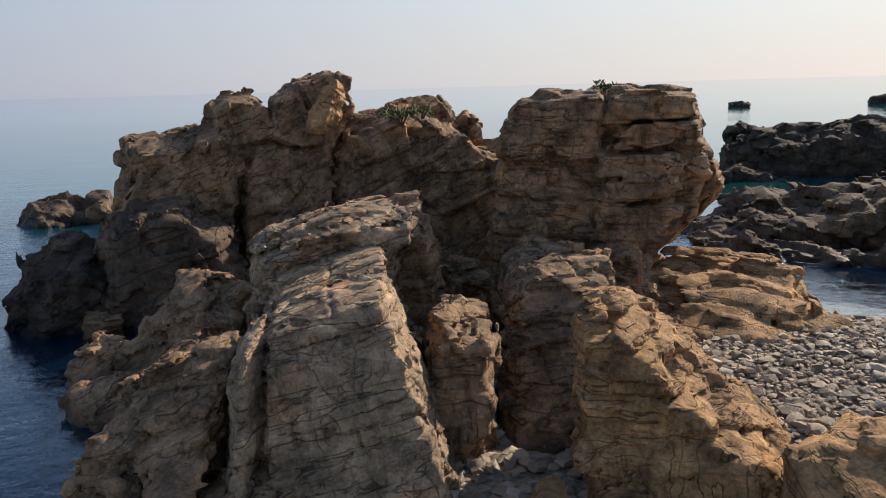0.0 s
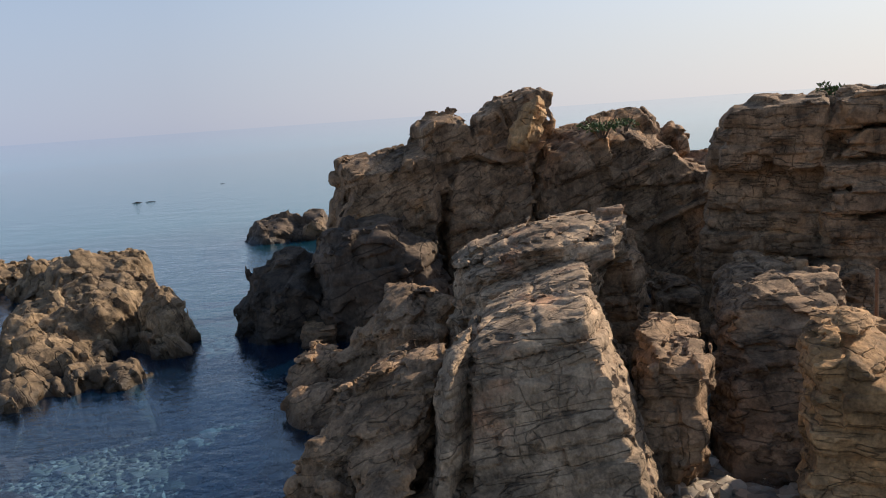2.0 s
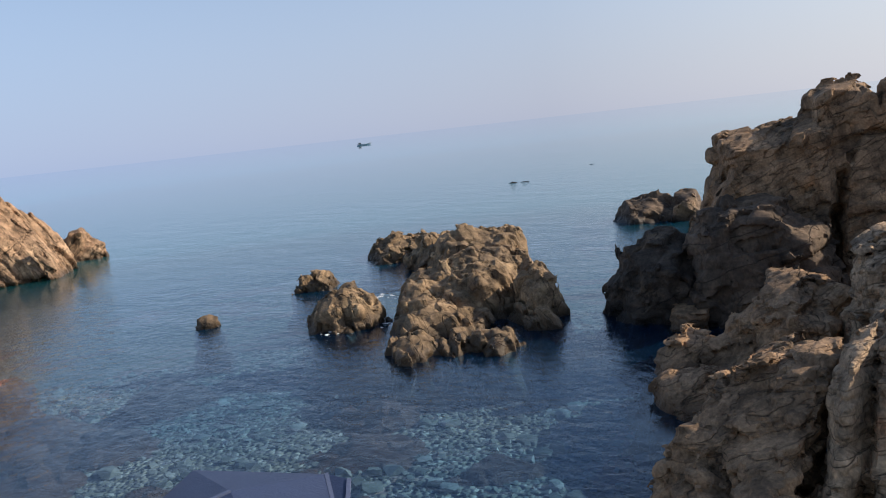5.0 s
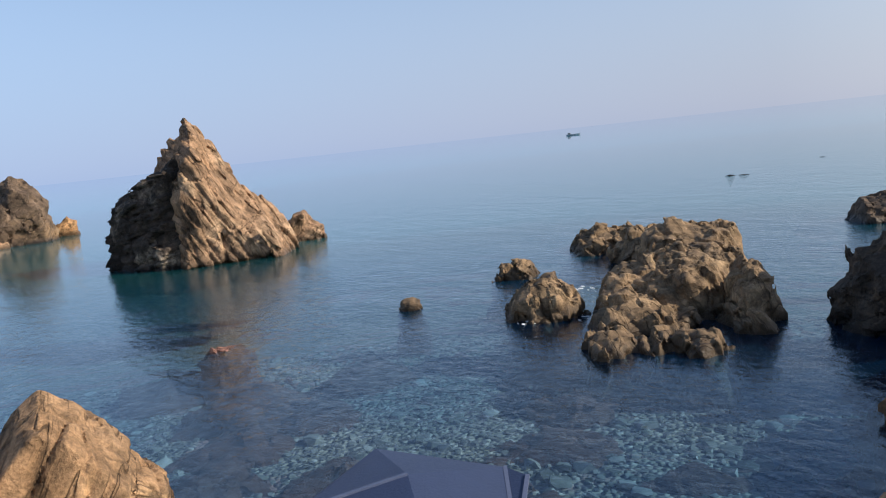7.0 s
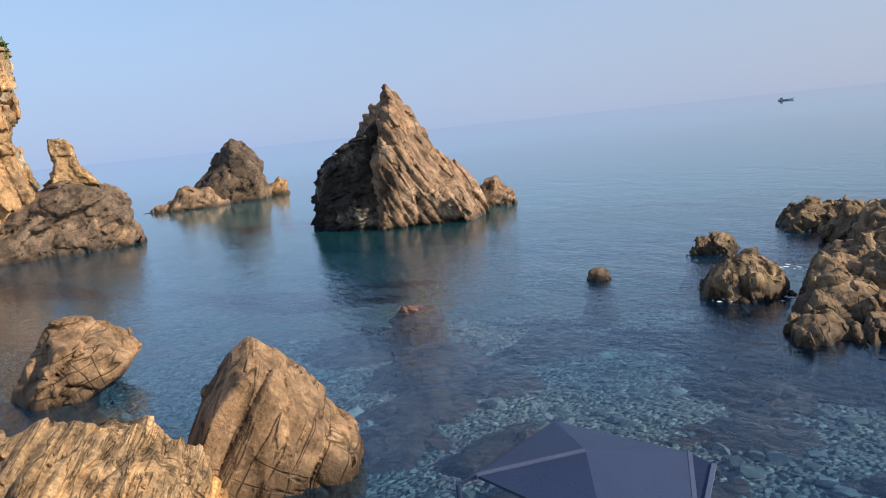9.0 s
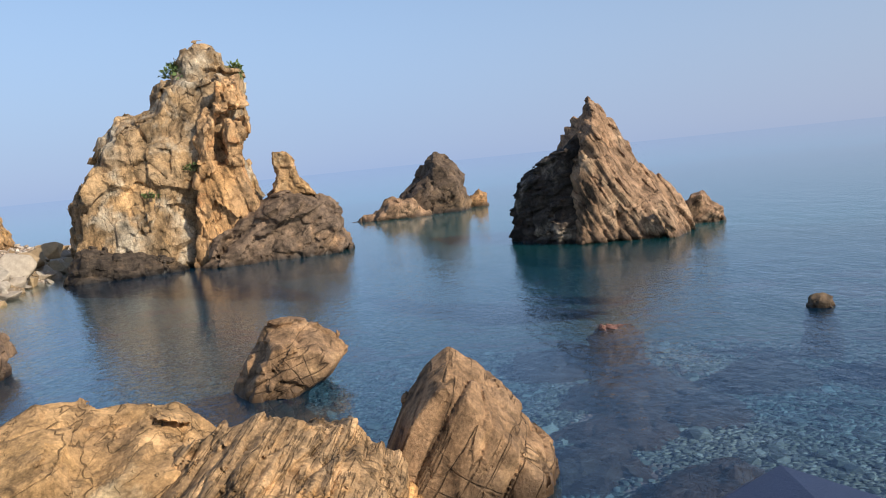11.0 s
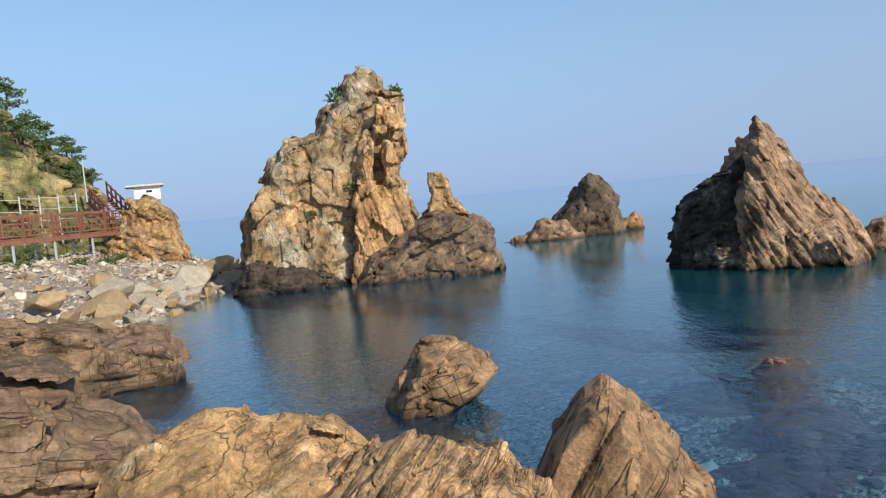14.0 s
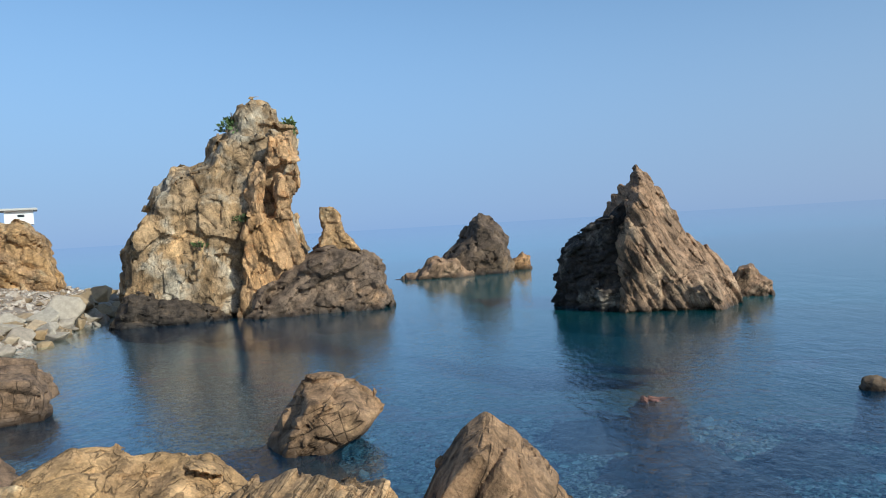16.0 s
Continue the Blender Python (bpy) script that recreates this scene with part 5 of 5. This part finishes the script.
def panel(name, keys, label=""):
    bm = bmesh.new()
    top = [bm.verts.new(roof_points[k]) for k in keys]
    f = bm.faces.new(top)
    r = bmesh.ops.extrude_face_region(bm, geom=[f])
    for v in [g for g in r["geom"] if isinstance(g, bmesh.types.BMVert)]:
        v.co.z -= 0.012
    bmesh.ops.recalc_face_normals(bm, faces=bm.faces)
    return part(name, bm, NAVY, cover, label)


panel("roof_panel", "abc")
panel("roof_panel", "aeb")
panel("roof_panel", "bghc")
panel("roof_panel", "beg")
panel("roof_panel", "cdh")
panel("roof_panel", "aef")
for i, j in (("c", "h"), ("d", "h"), ("b", "e")):
    part("seam", bar(bmesh.new(), roof_points[i], roof_points[j], 0.018, 0.012), NAVY_TRIM, cover, "pale piped seam")
for k in "fg":
    x, y, z = roof_points[k]
    part("pole", tube(bmesh.new(), (x, y, ground_at(x, y) - 0.05), (x, y, z), 0.012, 0.012, 8), NAVY, cover, "thin dark pole")

# ---- fishing boat near the horizon ----
boat = new("fishing_boat")
boat.matrix_basis = pose(-223, 217, 0, 0, 0, 40) @ Matrix.Diagonal((0.75, 0.75, 0.7, 1))
tagged(boat, "small dark fishing boat far out on the hazy sea", "boat")
bm = bmesh.new()
ring = [(-3.6, 0.0, 0.75), (-3.2, 0.7, 0.65), (1.5, 0.9, 0.6), (3.0, 0.5, 0.8), (4.0, 0.0, 1.1), (3.0, -0.5, 0.8), (1.5, -0.9, 0.6), (-3.2, -0.7, 0.65)]
up = [bm.verts.new(p) for p in ring]
lowr = [bm.verts.new((x * 0.86, y * 0.6, -0.2)) for x, y, z in ring]
for i in range(8):
    bm.faces.new((lowr[i], lowr[(i + 1) % 8], up[(i + 1) % 8], up[i]))
bm.faces.new(up)
bm.faces.new(lowr[::-1])
part("hull", bm, HULL, boat)
part("wheelhouse", box(bmesh.new(), (-2.6, -0.5, 0.6), (-1.2, 0.5, 1.5), 0.05), GREY_SHADE, boat, "small grey wheelhouse")
part("mast", tube(bmesh.new(), (3.6, 0, 0.9), (3.7, 0, 1.9), 0.05, 0.04), HULL, boat)

# ---- lookout hut ----
hut = new("lookout_hut")
hut.matrix_basis = pose(-43.3, -19.35, 4.45, 0, 0, 24)
tagged(hut, "small white lookout hut with a flat overhanging roof", "hut")
part("wall", box(bmesh.new(), (0.62, -0.6, -0.1), (0.74, 0.75, 0.62)), WHITE, hut, "white front wall")
part("wall", box(bmesh.new(), (-0.75, 0.63, -0.1), (0.62, 0.75, 0.62)), WHITE, hut)
# wall away from the sun: its shade is put into a grey paint
part("wall", box(bmesh.new(), (-0.75, -0.6, -0.1), (0.62, -0.48, 0.62)), GREY_SHADE, hut, "white side wall, darkened for its shade")
part("wall", box(bmesh.new(), (-0.75, -0.48, -0.1), (-0.63, 0.63, 0.62)), WHITE, hut)
win = part("window", box(bmesh.new(), (0.742, -0.02, 0.26), (0.752, 0.36, 0.44)), WHITE, hut, "small dark window")
part("pane", box(bmesh.new(), (0.753, 0.01, 0.285), (0.758, 0.33, 0.415)), DARK_PANE, win)
part("roof", box(bmesh.new(), (-1.0, -1.05, 0.62), (1.0, 0.95, 0.74), 0.02), CONCRETE, hut, "flat pale roof slab")

# ---- boardwalk with its rails ----
boardwalk = new("boardwalk")
tagged(boardwalk, "red-brown boardwalk with slatted rails on grey steel posts", "boardwalk")
A, B = Vector((-24.0, -26.4, 2.96)), Vector((-41.9, -19.9, 2.83))
along = (B - A).normalized()
away = Vector((along.y, -along.x, 0)).normalized()
if away.y > 0:
    away = -away
bays = 12
for i in range(bays):
    p, q = A.lerp(B, i / bays), A.lerp(B, (i + 1) / bays - 0.002)
    for s in range(6):
        o = away * (0.14 + s * 0.26)
        part("plank", bar(bmesh.new(), p + o, q + o, 0.24, 0.05), RUST_RED, boardwalk)
for side in (0.0, 1.6):
    o = away * side
    part("beam", bar(bmesh.new(), A + o - Vector((0, 0, 0.14)), B + o - Vector((0, 0, 0.14)), 0.08, 0.2), RUST_RED, boardwalk, "edge beam")
    for h, w in ((1.05, 0.1), (0.72, 0.05), (0.4, 0.05), (0.14, 0.05)):
        part("rail", bar(bmesh.new(), A + o + Vector((0, 0, h)), B + o + Vector((0, 0, h)), 0.05, w), RUST_RED, boardwalk)
post = bar(bmesh.new(), (0, 0, -0.2), (0, 0, 1.15), 0.1)
post_mesh = part("post", post, RUST_RED, boardwalk).data
slat_mesh = part("slat", bar(bmesh.new(), (0, 0, 0.1), (0, 0, 1.02), 0.035), RUST_RED, boardwalk).data
for o in [c for c in boardwalk.children if c.name in ("post", "slat")]:
    o.matrix_basis = Matrix.Translation(A)
for side in (0.0, 1.6):
    n_post = 13
    for i in range(n_post):
        at = A.lerp(B, i / (n_post - 1)) + away * side
        share("post", post_mesh, boardwalk, Matrix.Translation(at))
        if i < n_post - 1 and side == 0.0:
            for s in range(1, 6):
                at2 = A.lerp(B, (i + s / 6) / (n_post - 1)) + away * side
                share("slat", slat_mesh, boardwalk, Matrix.Translation(at2))
for i in range(9):
    for side in (0.1, 1.5):
        at = A.lerp(B, 0.04 + i / 8.4) + away * side
        part("support_post", tube(bmesh.new(), (at.x, at.y, ground_at(at.x, at.y) - 0.2), (at.x, at.y, 2.75), 0.07, 0.07), STEEL, boardwalk, "grey steel post")
    a1, a2 = A.lerp(B, 0.04 + i / 8.4) + away * 0.1, A.lerp(B, 0.04 + i / 8.4) + away * 1.5
    part("brace", bar(bmesh.new(), (a1.x, a1.y, 2.2), (a2.x, a2.y, 2.2), 0.06), STEEL, boardwalk)

# stairs that climb from the boardwalk's end towards the hut
stairs = new("stairway")
tagged(stairs, "red-brown timber stairway climbing the knoll", "stairs")
C, D = Vector((-42.2, -20.2, 2.85)), Vector((-46.0, -23.6, 4.75))
run = D - C
across = Vector((run.y, -run.x, 0)).normalized()
for side in (-0.6, 0.6):
    part("stringer", bar(bmesh.new(), C + across * side, D + across * side, 0.08, 0.28), RUST_RED, stairs)
    for h in (0.95, 0.5):
        part("rail", bar(bmesh.new(), C + across * side + Vector((0, 0, h)), D + across * side + Vector((0, 0, h)), 0.06, 0.09), RUST_RED, stairs)
    for i in range(7):
        at = C.lerp(D, i / 6) + across * side
        part("post", bar(bmesh.new(), at - Vector((0, 0, 0.2)), at + Vector((0, 0, 1.05)), 0.09), RUST_RED, stairs)
for i in range(11):
    at = C.lerp(D, (i + 0.5) / 11) + Vector((0, 0, 0.16))
    part("tread", bar(bmesh.new(), at - across * 0.6, at + across * 0.6, 0.28, 0.05), RUST_RED, stairs)

# ---- slim pole on the hill ----
pole = new("utility_pole")
pole.matrix_basis = pose(-44.5, -23.45, 5.2)
tagged(pole, "slim pale pole standing on the slope", "pole")
part("shaft", tube(bmesh.new(), (0, 0, -0.6), (0, 0, 1.75), 0.05, 0.035), CONCRETE, pole, smooth=True)
part("cap", tube(bmesh.new(), (0, 0, 1.75), (0, 0, 1.82), 0.045, 0.03), STEEL, pole)

# ---- wire fence along the slope ----
fence = new("wire_fence")
tagged(fence, "sagging fence of pale posts and rails below the hillside", "fence")
F0, F1 = Vector((-33.0, -24.6, 3.3)), Vector((-42.5, -23.0, 3.6))
tops = []
for i in range(8):
    at = F0.lerp(F1, i / 7)
    part("post", tube(bmesh.new(), at - Vector((0, 0, 1.2)), at + Vector((0, 0, 1.5)), 0.045, 0.04), CONCRETE, fence)
    tops.append(at)
for h in (1.4, 0.8, 0.2):
    for a, b in zip(tops, tops[1:]):
        part("wire", bar(bmesh.new(), a + Vector((0, 0, h)), b + Vector((0, 0, h - 0.08)), 0.03), CONCRETE, fence)


# ---- plants ----
def clump(bm, r, centre, radius, count, leaf, flat=0.7):
    """Small leaf blades on and in a loose ball."""
    for _ in range(count):
        v = Vector((r.gauss(0, 1), r.gauss(0, 1), r.gauss(0, 1))).normalized() * radius * r.uniform(0.45, 1.08)
        v.z *= flat
        p = Vector(centre) + v
        d = (v.normalized() + Vector((r.uniform(-0.8, 0.8), r.uniform(-0.8, 0.8), r.uniform(-0.3, 0.9)))).normalized()
        s = d.orthogonal().normalized()
        s.rotate(Matrix.Rotation(r.uniform(0, 6.28), 3, d))
        size = leaf * r.uniform(0.6, 1.3)
        a, b, c, e = p, p + d * size * 0.5 + s * size * 0.26, p + d * size, p + d * size * 0.5 - s * size * 0.26
        bm.faces.new([bm.verts.new(q) for q in (a, b, c, e)])


def pine(seed, height):
    """A coastal pine: bent tapered trunk, side limbs and layered needle clumps."""
    r = random.Random(seed)
    tree = new("pine_tree")
    bm = bmesh.new()
    pts = [Vector((0, 0, -0.5))]
    for i in range(1, 6):
        pts.append(Vector((pts[-1].x + r.uniform(-0.12, 0.12) * height / 4, pts[-1].y + r.uniform(-0.12, 0.12) * height / 4, height * i / 5)))
    for i in range(5):
        tube(bm, pts[i], pts[i + 1], 0.035 * height * (1 - i * 0.17), 0.035 * height * (1 - (i + 1) * 0.17), 7)
    limbs = []
    for i in range(11):
        t = r.uniform(1.1, 4.7)
        a = pts[int(t)].lerp(pts[int(t) + 1], t % 1)
        ang = i * 2.4 + r.uniform(-0.4, 0.4)
        reach = height * (0.42 - 0.065 * t) * r.uniform(0.7, 1.2)
        b = a + Vector((math.cos(ang) * reach, math.sin(ang) * reach, reach * 0.22))
        tube(bm, a, b, 0.012 * height, 0.005 * height, 5)
        limbs.append((a, b, reach))
    part("trunk", bm, BARK, tree)
    bm = bmesh.new()
    for a, b, reach in limbs:
        for f in (0.55, 0.8, 1.05):
            clump(bm, r, a.lerp(b, f) + Vector((0, 0, 0.04 * height)), reach * 0.4 + 0.05, 34, 0.075 * height, 0.5)
    clump(bm, r, pts[5], 0.13 * height, 70, 0.08 * height, 0.9)
    part("crown", bm, LEAF, tree)
    return tagged(tree, "dark green coastal pine leaning on the hillside", "pine tree", "pines on the hill")


def on_hill(x, y):
    scene.view_layers[0].update()
    hit, place, *_ = scene.ray_cast(bpy.context.evaluated_depsgraph_get(), Vector((x, y, 40)), Vector((0, 0, -1)))
    return place.z if hit else 0


def bush(label, at, radius, count, leaf, material=SHRUB, flat=0.7, seed=1):
    r = random.Random(seed)
    ob = new("bush")
    ob.matrix_basis = Matrix.Translation(at)
    tagged(ob, label, "bush")
    bm = bmesh.new()
    for i in range(5):
        e = Vector((r.uniform(-1, 1), r.uniform(-0.6, 0.6), r.uniform(0.2, 1))) * radius * 0.8
        tube(bm, (e.x * 0.2, e.y * 0.2, -radius * 0.6), e, radius * 0.06, radius * 0.02, 5)
    part("stem", bm, BARK, ob)
    bm = bmesh.new()
    for i in range(7):
        c = Vector((r.uniform(-1, 1), r.uniform(-0.6, 0.6), r.uniform(-0.5, 0.6) * flat)) * radius * 0.75
        clump(bm, r, c, radius * r.uniform(0.35, 0.6), count // 7, leaf, flat)
    part("foliage", bm, material, ob)
    return ob


# ---- plants in their places ----
spots = [(-47.0, -31.2, 2.8), (-49.0, -30.4, 2.8), (-45.2, -32.6, 3.0), (-48.2, -29.2, 2.2), (-50.0, -28.6, 2.2), (-47.9, -27.6, 1.7), (-48.6, -26.4, 1.5), (-43.6, -34.0, 3.2), (-46.0, -30.2, 2.2), (-46.8, -28.6, 1.7), (-44.2, -31.6, 2.2), (-51.5, -30.5, 2.6), (-47.2, -25.4, 1.2), (-41.8, -35.2, 3.2), (-42.6, -32.6, 2.2), (-45.4, -28.8, 1.5), (-49.6, -27.2, 1.7), (-48.0, -24.9, 1.1), (-44.6, -30.0, 1.6), (-46.6, -26.8, 1.3), (-49.8, -25.8, 1.4), (-52.5, -28.5, 2.2)]
kinds = {}
for i, (x, y, h) in enumerate(spots):
    z = on_hill(x, y)
    if i < 4:
        tree = kinds[i] = pine(40 + i, 3.4)
        tree.matrix_basis = pose(x, y, z) @ Matrix.Diagonal((h / 3.0, h / 3.0, h / 4.3, 1))
    else:
        k = kinds[i % 4]
        tree = copy_thing(k, pose(x, y, z, 0, 0, 50 * i))
        tree.scale = (h / 3.0, h / 3.0, h / 4.3)
for i, (x, y) in enumerate([(-42.5, -26.5), (-40.5, -28.0), (-43.8, -27.2), (-39.0, -29.5), (-44.8, -25.2), (-41.5, -29.8), (-38.2, -27.2)]):
    bush("low green scrub on the ochre slope", (x, y, on_hill(x, y) + 0.25), 0.9, 260, 0.22, SHRUB, 0.6, 70 + i)
bush("dark green bush on the shoulder of the stack", (-32.85, -5.85, 7.55), 0.75, 420, 0.2, LEAF, 0.6, 3)
bush("dark green bush at the stack's top edge", (-33.1, -3.75, 7.3), 0.42, 240, 0.17, SHRUB, 0.9, 4)
bush("yellow-green tuft growing in a crack", (-30.95, -5.4, 3.75), 0.36, 150, 0.12, SHRUB, 0.6, 5)
bush("yellow-green tuft growing in a crack", (-30.55, -7.0, 2.8), 0.32, 130, 0.12, SHRUB, 0.4, 6)
bush("small green plant on the pillar's flat top", (2.12, 10.6, 3.03), 0.15, 160, 0.06, SHRUB, 0.7, 7)
bush("creeping green plants along the broken ridge", (-0.7, 12.6, 2.72), 0.3, 300, 0.06, SHRUB, 0.35, 8)
bush("creeping green plants along the broken ridge", (-0.35, 12.6, 2.74), 0.2, 160, 0.05, SHRUB, 0.4, 9)
bush("yellow-green tuft on the ridge", (-2.85, 12.6, 2.62), 0.12, 110, 0.05, SHRUB, 0.5, 10)
for i, (x, y) in enumerate([(-35.5, -19.3), (-37.5, -19.0), (-33.0, -20.6), (-39.6, -19.4)]):
    bush("bright green weeds on the stones under the boardwalk", (x, y, ground_at(x, y) + 0.1), 0.6, 260, 0.14, SHRUB, 0.4, 90 + i)

# ---- sunken rocks with brown weed ----
STONE_WEED = stone("weedy_stone", (0, 0, 0), (0.42, 0.22, 0.17), (0.2, 0.12, 0.12), (0.05, 0.03, 0.04), (0.5, 0.34, 0.2), 1.5, wet=0.0)
for i, (x, y, w, top) in enumerate(SUNKEN):
    rock("sunken_rock", "sunken rock with brown weed under clear water" if top < 0 else "weed-grown rock just breaking the surface", (x, y), 40 + i * 33,
         [(0, w * 0.6, w * 0.7, 0.2, 0, [(-w, -1.2), (-w * 0.8, top - 0.3), (-w * 0.3, top - 0.05), (w * 0.25, top), (w * 0.75, top - 0.22), (w, -1.2)])],
         STONE_WEED, size=(0.4, 0.4, 0.3), amp=0.05, groove=0.03, res=0.05, k=300 + i, low=-1.4, group="sunken rocks")

# ---- beach boulders on the land side ----
rng = random.Random(11)
boulder_meshes = []
for i in range(7):
    bm = stone_shape(rng, 12, rng.uniform(0.5, 0.8), 0.02)
    me = bpy.data.meshes.new("beach_boulder")
    bm.to_mesh(me)
    bm.free()
    me.materials.append(BOULDER)
    boulder_meshes.append(me)


def shore_y(x):
    return float(np.interp(-x, [0, 5, 9, 15, 21, 27, 45, 70], [-2.5, -4.0, -6.0, -9.0, -10.6, -10.6, -12.5, -17.0]))


def beach_boulder(x, y, size, sink=0.12, tall=1.0, label="weathered tan boulder on the stony beach"):
    ob = new("beach_boulder", rng.choice(boulder_meshes))
    ob.matrix_basis = pose(x, y, ground_at(x, y) + size * (0.28 - sink) * tall, rng.uniform(-12, 12), rng.uniform(-12, 12), rng.uniform(0, 360)) @ Matrix.Diagonal((size, size * rng.uniform(0.65, 1.0), size * rng.uniform(0.55, 0.85) * tall, 1))
    return tagged(ob, label, "boulder", "boulders along the shore")


for i in range(105):
    x = -rng.uniform(19.5, 44)
    back = abs(rng.gauss(0, 2.2))
    size = rng.uniform(0.5, 1.35) * (1.0 if back < 2.5 else 0.7)
    beach_boulder(x, shore_y(x) - 0.3 - back, size)
for x, y, s in [(-31.6, -12.5, 1.6), (-29.0, -12.0, 1.4), (-26.5, -13.2, 1.5), (-24.8, -12.4, 1.3), (-33.5, -13.0, 1.5), (-35.8, -13.2, 1.6), (-38.0, -13.6, 1.5), (-23.2, -13.9, 1.4), (-28.2, -14.6, 1.3)]:
    beach_boulder(x, y, s * 1.4, 0.1, 1.2, "large tan boulder at the water's edge")
for i in range(46):
    x = -rng.uniform(25.5, 37)
    beach_boulder(x, shore_y(x) + 0.1 - rng.uniform(0.0, 2.6), rng.uniform(0.55, 1.25), 0.1, 1.1, "brown angular boulder in the pile along the waterline")
shapes = [arrays(stone_shape(rng, 11, rng.uniform(0.5, 0.8))) for _ in range(8)]
loose = []
for i in range(3600):
    x = -rng.uniform(17, 46)
    y = shore_y(x) - rng.uniform(0.2, 12.5)
    s = rng.uniform(0.1, 0.3) if rng.random() < 0.9 else rng.uniform(0.3, 0.6)
    loose.append((x, y, ground_at(x, y) + s * 0.12, s, rng.uniform(0, 6.3), rng.randrange(8)))
scatter("rubble", "pale broken rubble covering the beach", "rubble", loose, shapes, RUBBLE)

# ---- seabed stones ----
loose = []
for i in range(15000):
    a, r = radians(rng.uniform(95, 205)), 3.2 + 13 * rng.random() ** 0.85
    x, y = r * math.cos(a), r * math.sin(a)
    z = ground_at(x, y)
    if z > 0.1:
        continue
    s = rng.uniform(0.05, 0.13) if rng.random() < 0.94 else rng.uniform(0.13, 0.34)
    loose.append((x, y, z + s * 0.1, s, rng.uniform(0, 6.3), rng.randrange(8)))
scatter("seabed_stones", "rounded stones on the shallow seabed", "stones", loose, PEBBLE_SHAPES, BED_STONE)

# ---- pebbles beside the ledge ----
pebble_meshes = []
for v, f in PEBBLE_SHAPES:
    pebble_meshes.append(mesh_of("pebble", v, f, PEBBLE, 30))
loose = []
for i in range(8500):
    x, y = rng.uniform(1.3, 6.4), rng.uniform(4.4, 9.8)
    z = ground_at(x, y)
    if z < -0.05:
        continue
    s = rng.uniform(0.04, 0.1) if rng.random() < 0.9 else rng.uniform(0.1, 0.2)
    loose.append((x, y, z + s * 0.12 + 0.01, s, rng.uniform(0, 6.3), rng.randrange(8)))
for i in range(420):
    x, y = rng.uniform(-0.5, 1.3), rng.uniform(4.2, 7.4)
    s = rng.uniform(0.08, 0.22)
    loose.append((x, y, ground_at(x, y) + s * 0.12, s, rng.uniform(0, 6.3), rng.randrange(8)))
loose.sort(key=lambda p: math.hypot(p[0] - 3.2, p[1] - 6.0))
for x, y, z, s, a, i in loose[:280]:
    share("pebble", pebble_meshes[i], ground, pose(x, y, z, 0, 0, math.degrees(a)) @ Matrix.Diagonal((s * 1.25, s * 1.25, s * 1.1, 1)))
scatter("pebbles", "grey and tan pebbles of the small beach", "pebbles", loose[280:], PEBBLE_SHAPES, PEBBLE)

# ---- foam where the swell runs between the small rocks and the island ----
FOAM = plain("sea_foam", (0.75, 0.78, 0.8), 0.6, vary=0.12)
bm = bmesh.new()
for cx, cy, reach, count in ((-10.9, 10.5, 0.35, 18), (-9.8, 8.25, 0.26, 20), (-9.1, 8.9, 0.3, 12)):
    for _ in range(count):
        a, d = rng.uniform(0, 6.283), reach * rng.random() ** 0.7
        x, y, size = cx + d * math.cos(a) * 1.5, cy + d * math.sin(a) * 0.7, rng.uniform(0.015, 0.055)
        rim = [bm.verts.new((x + math.cos(i * 0.8976) * size * rng.uniform(0.5, 1.6), y + math.sin(i * 0.8976) * size * rng.uniform(0.4, 0.9), 0.006)) for i in range(7)]
        crown = bm.verts.new((x, y, 0.006 + size * 0.25))
        for i in range(7):
            bm.faces.new((rim[i], rim[(i + 1) % 7], crown))
foam = part("sea_foam", bm, FOAM, smooth=True)
tagged(foam, "broken white foam on the water between the rocks", "sea foam", kind="stuff")
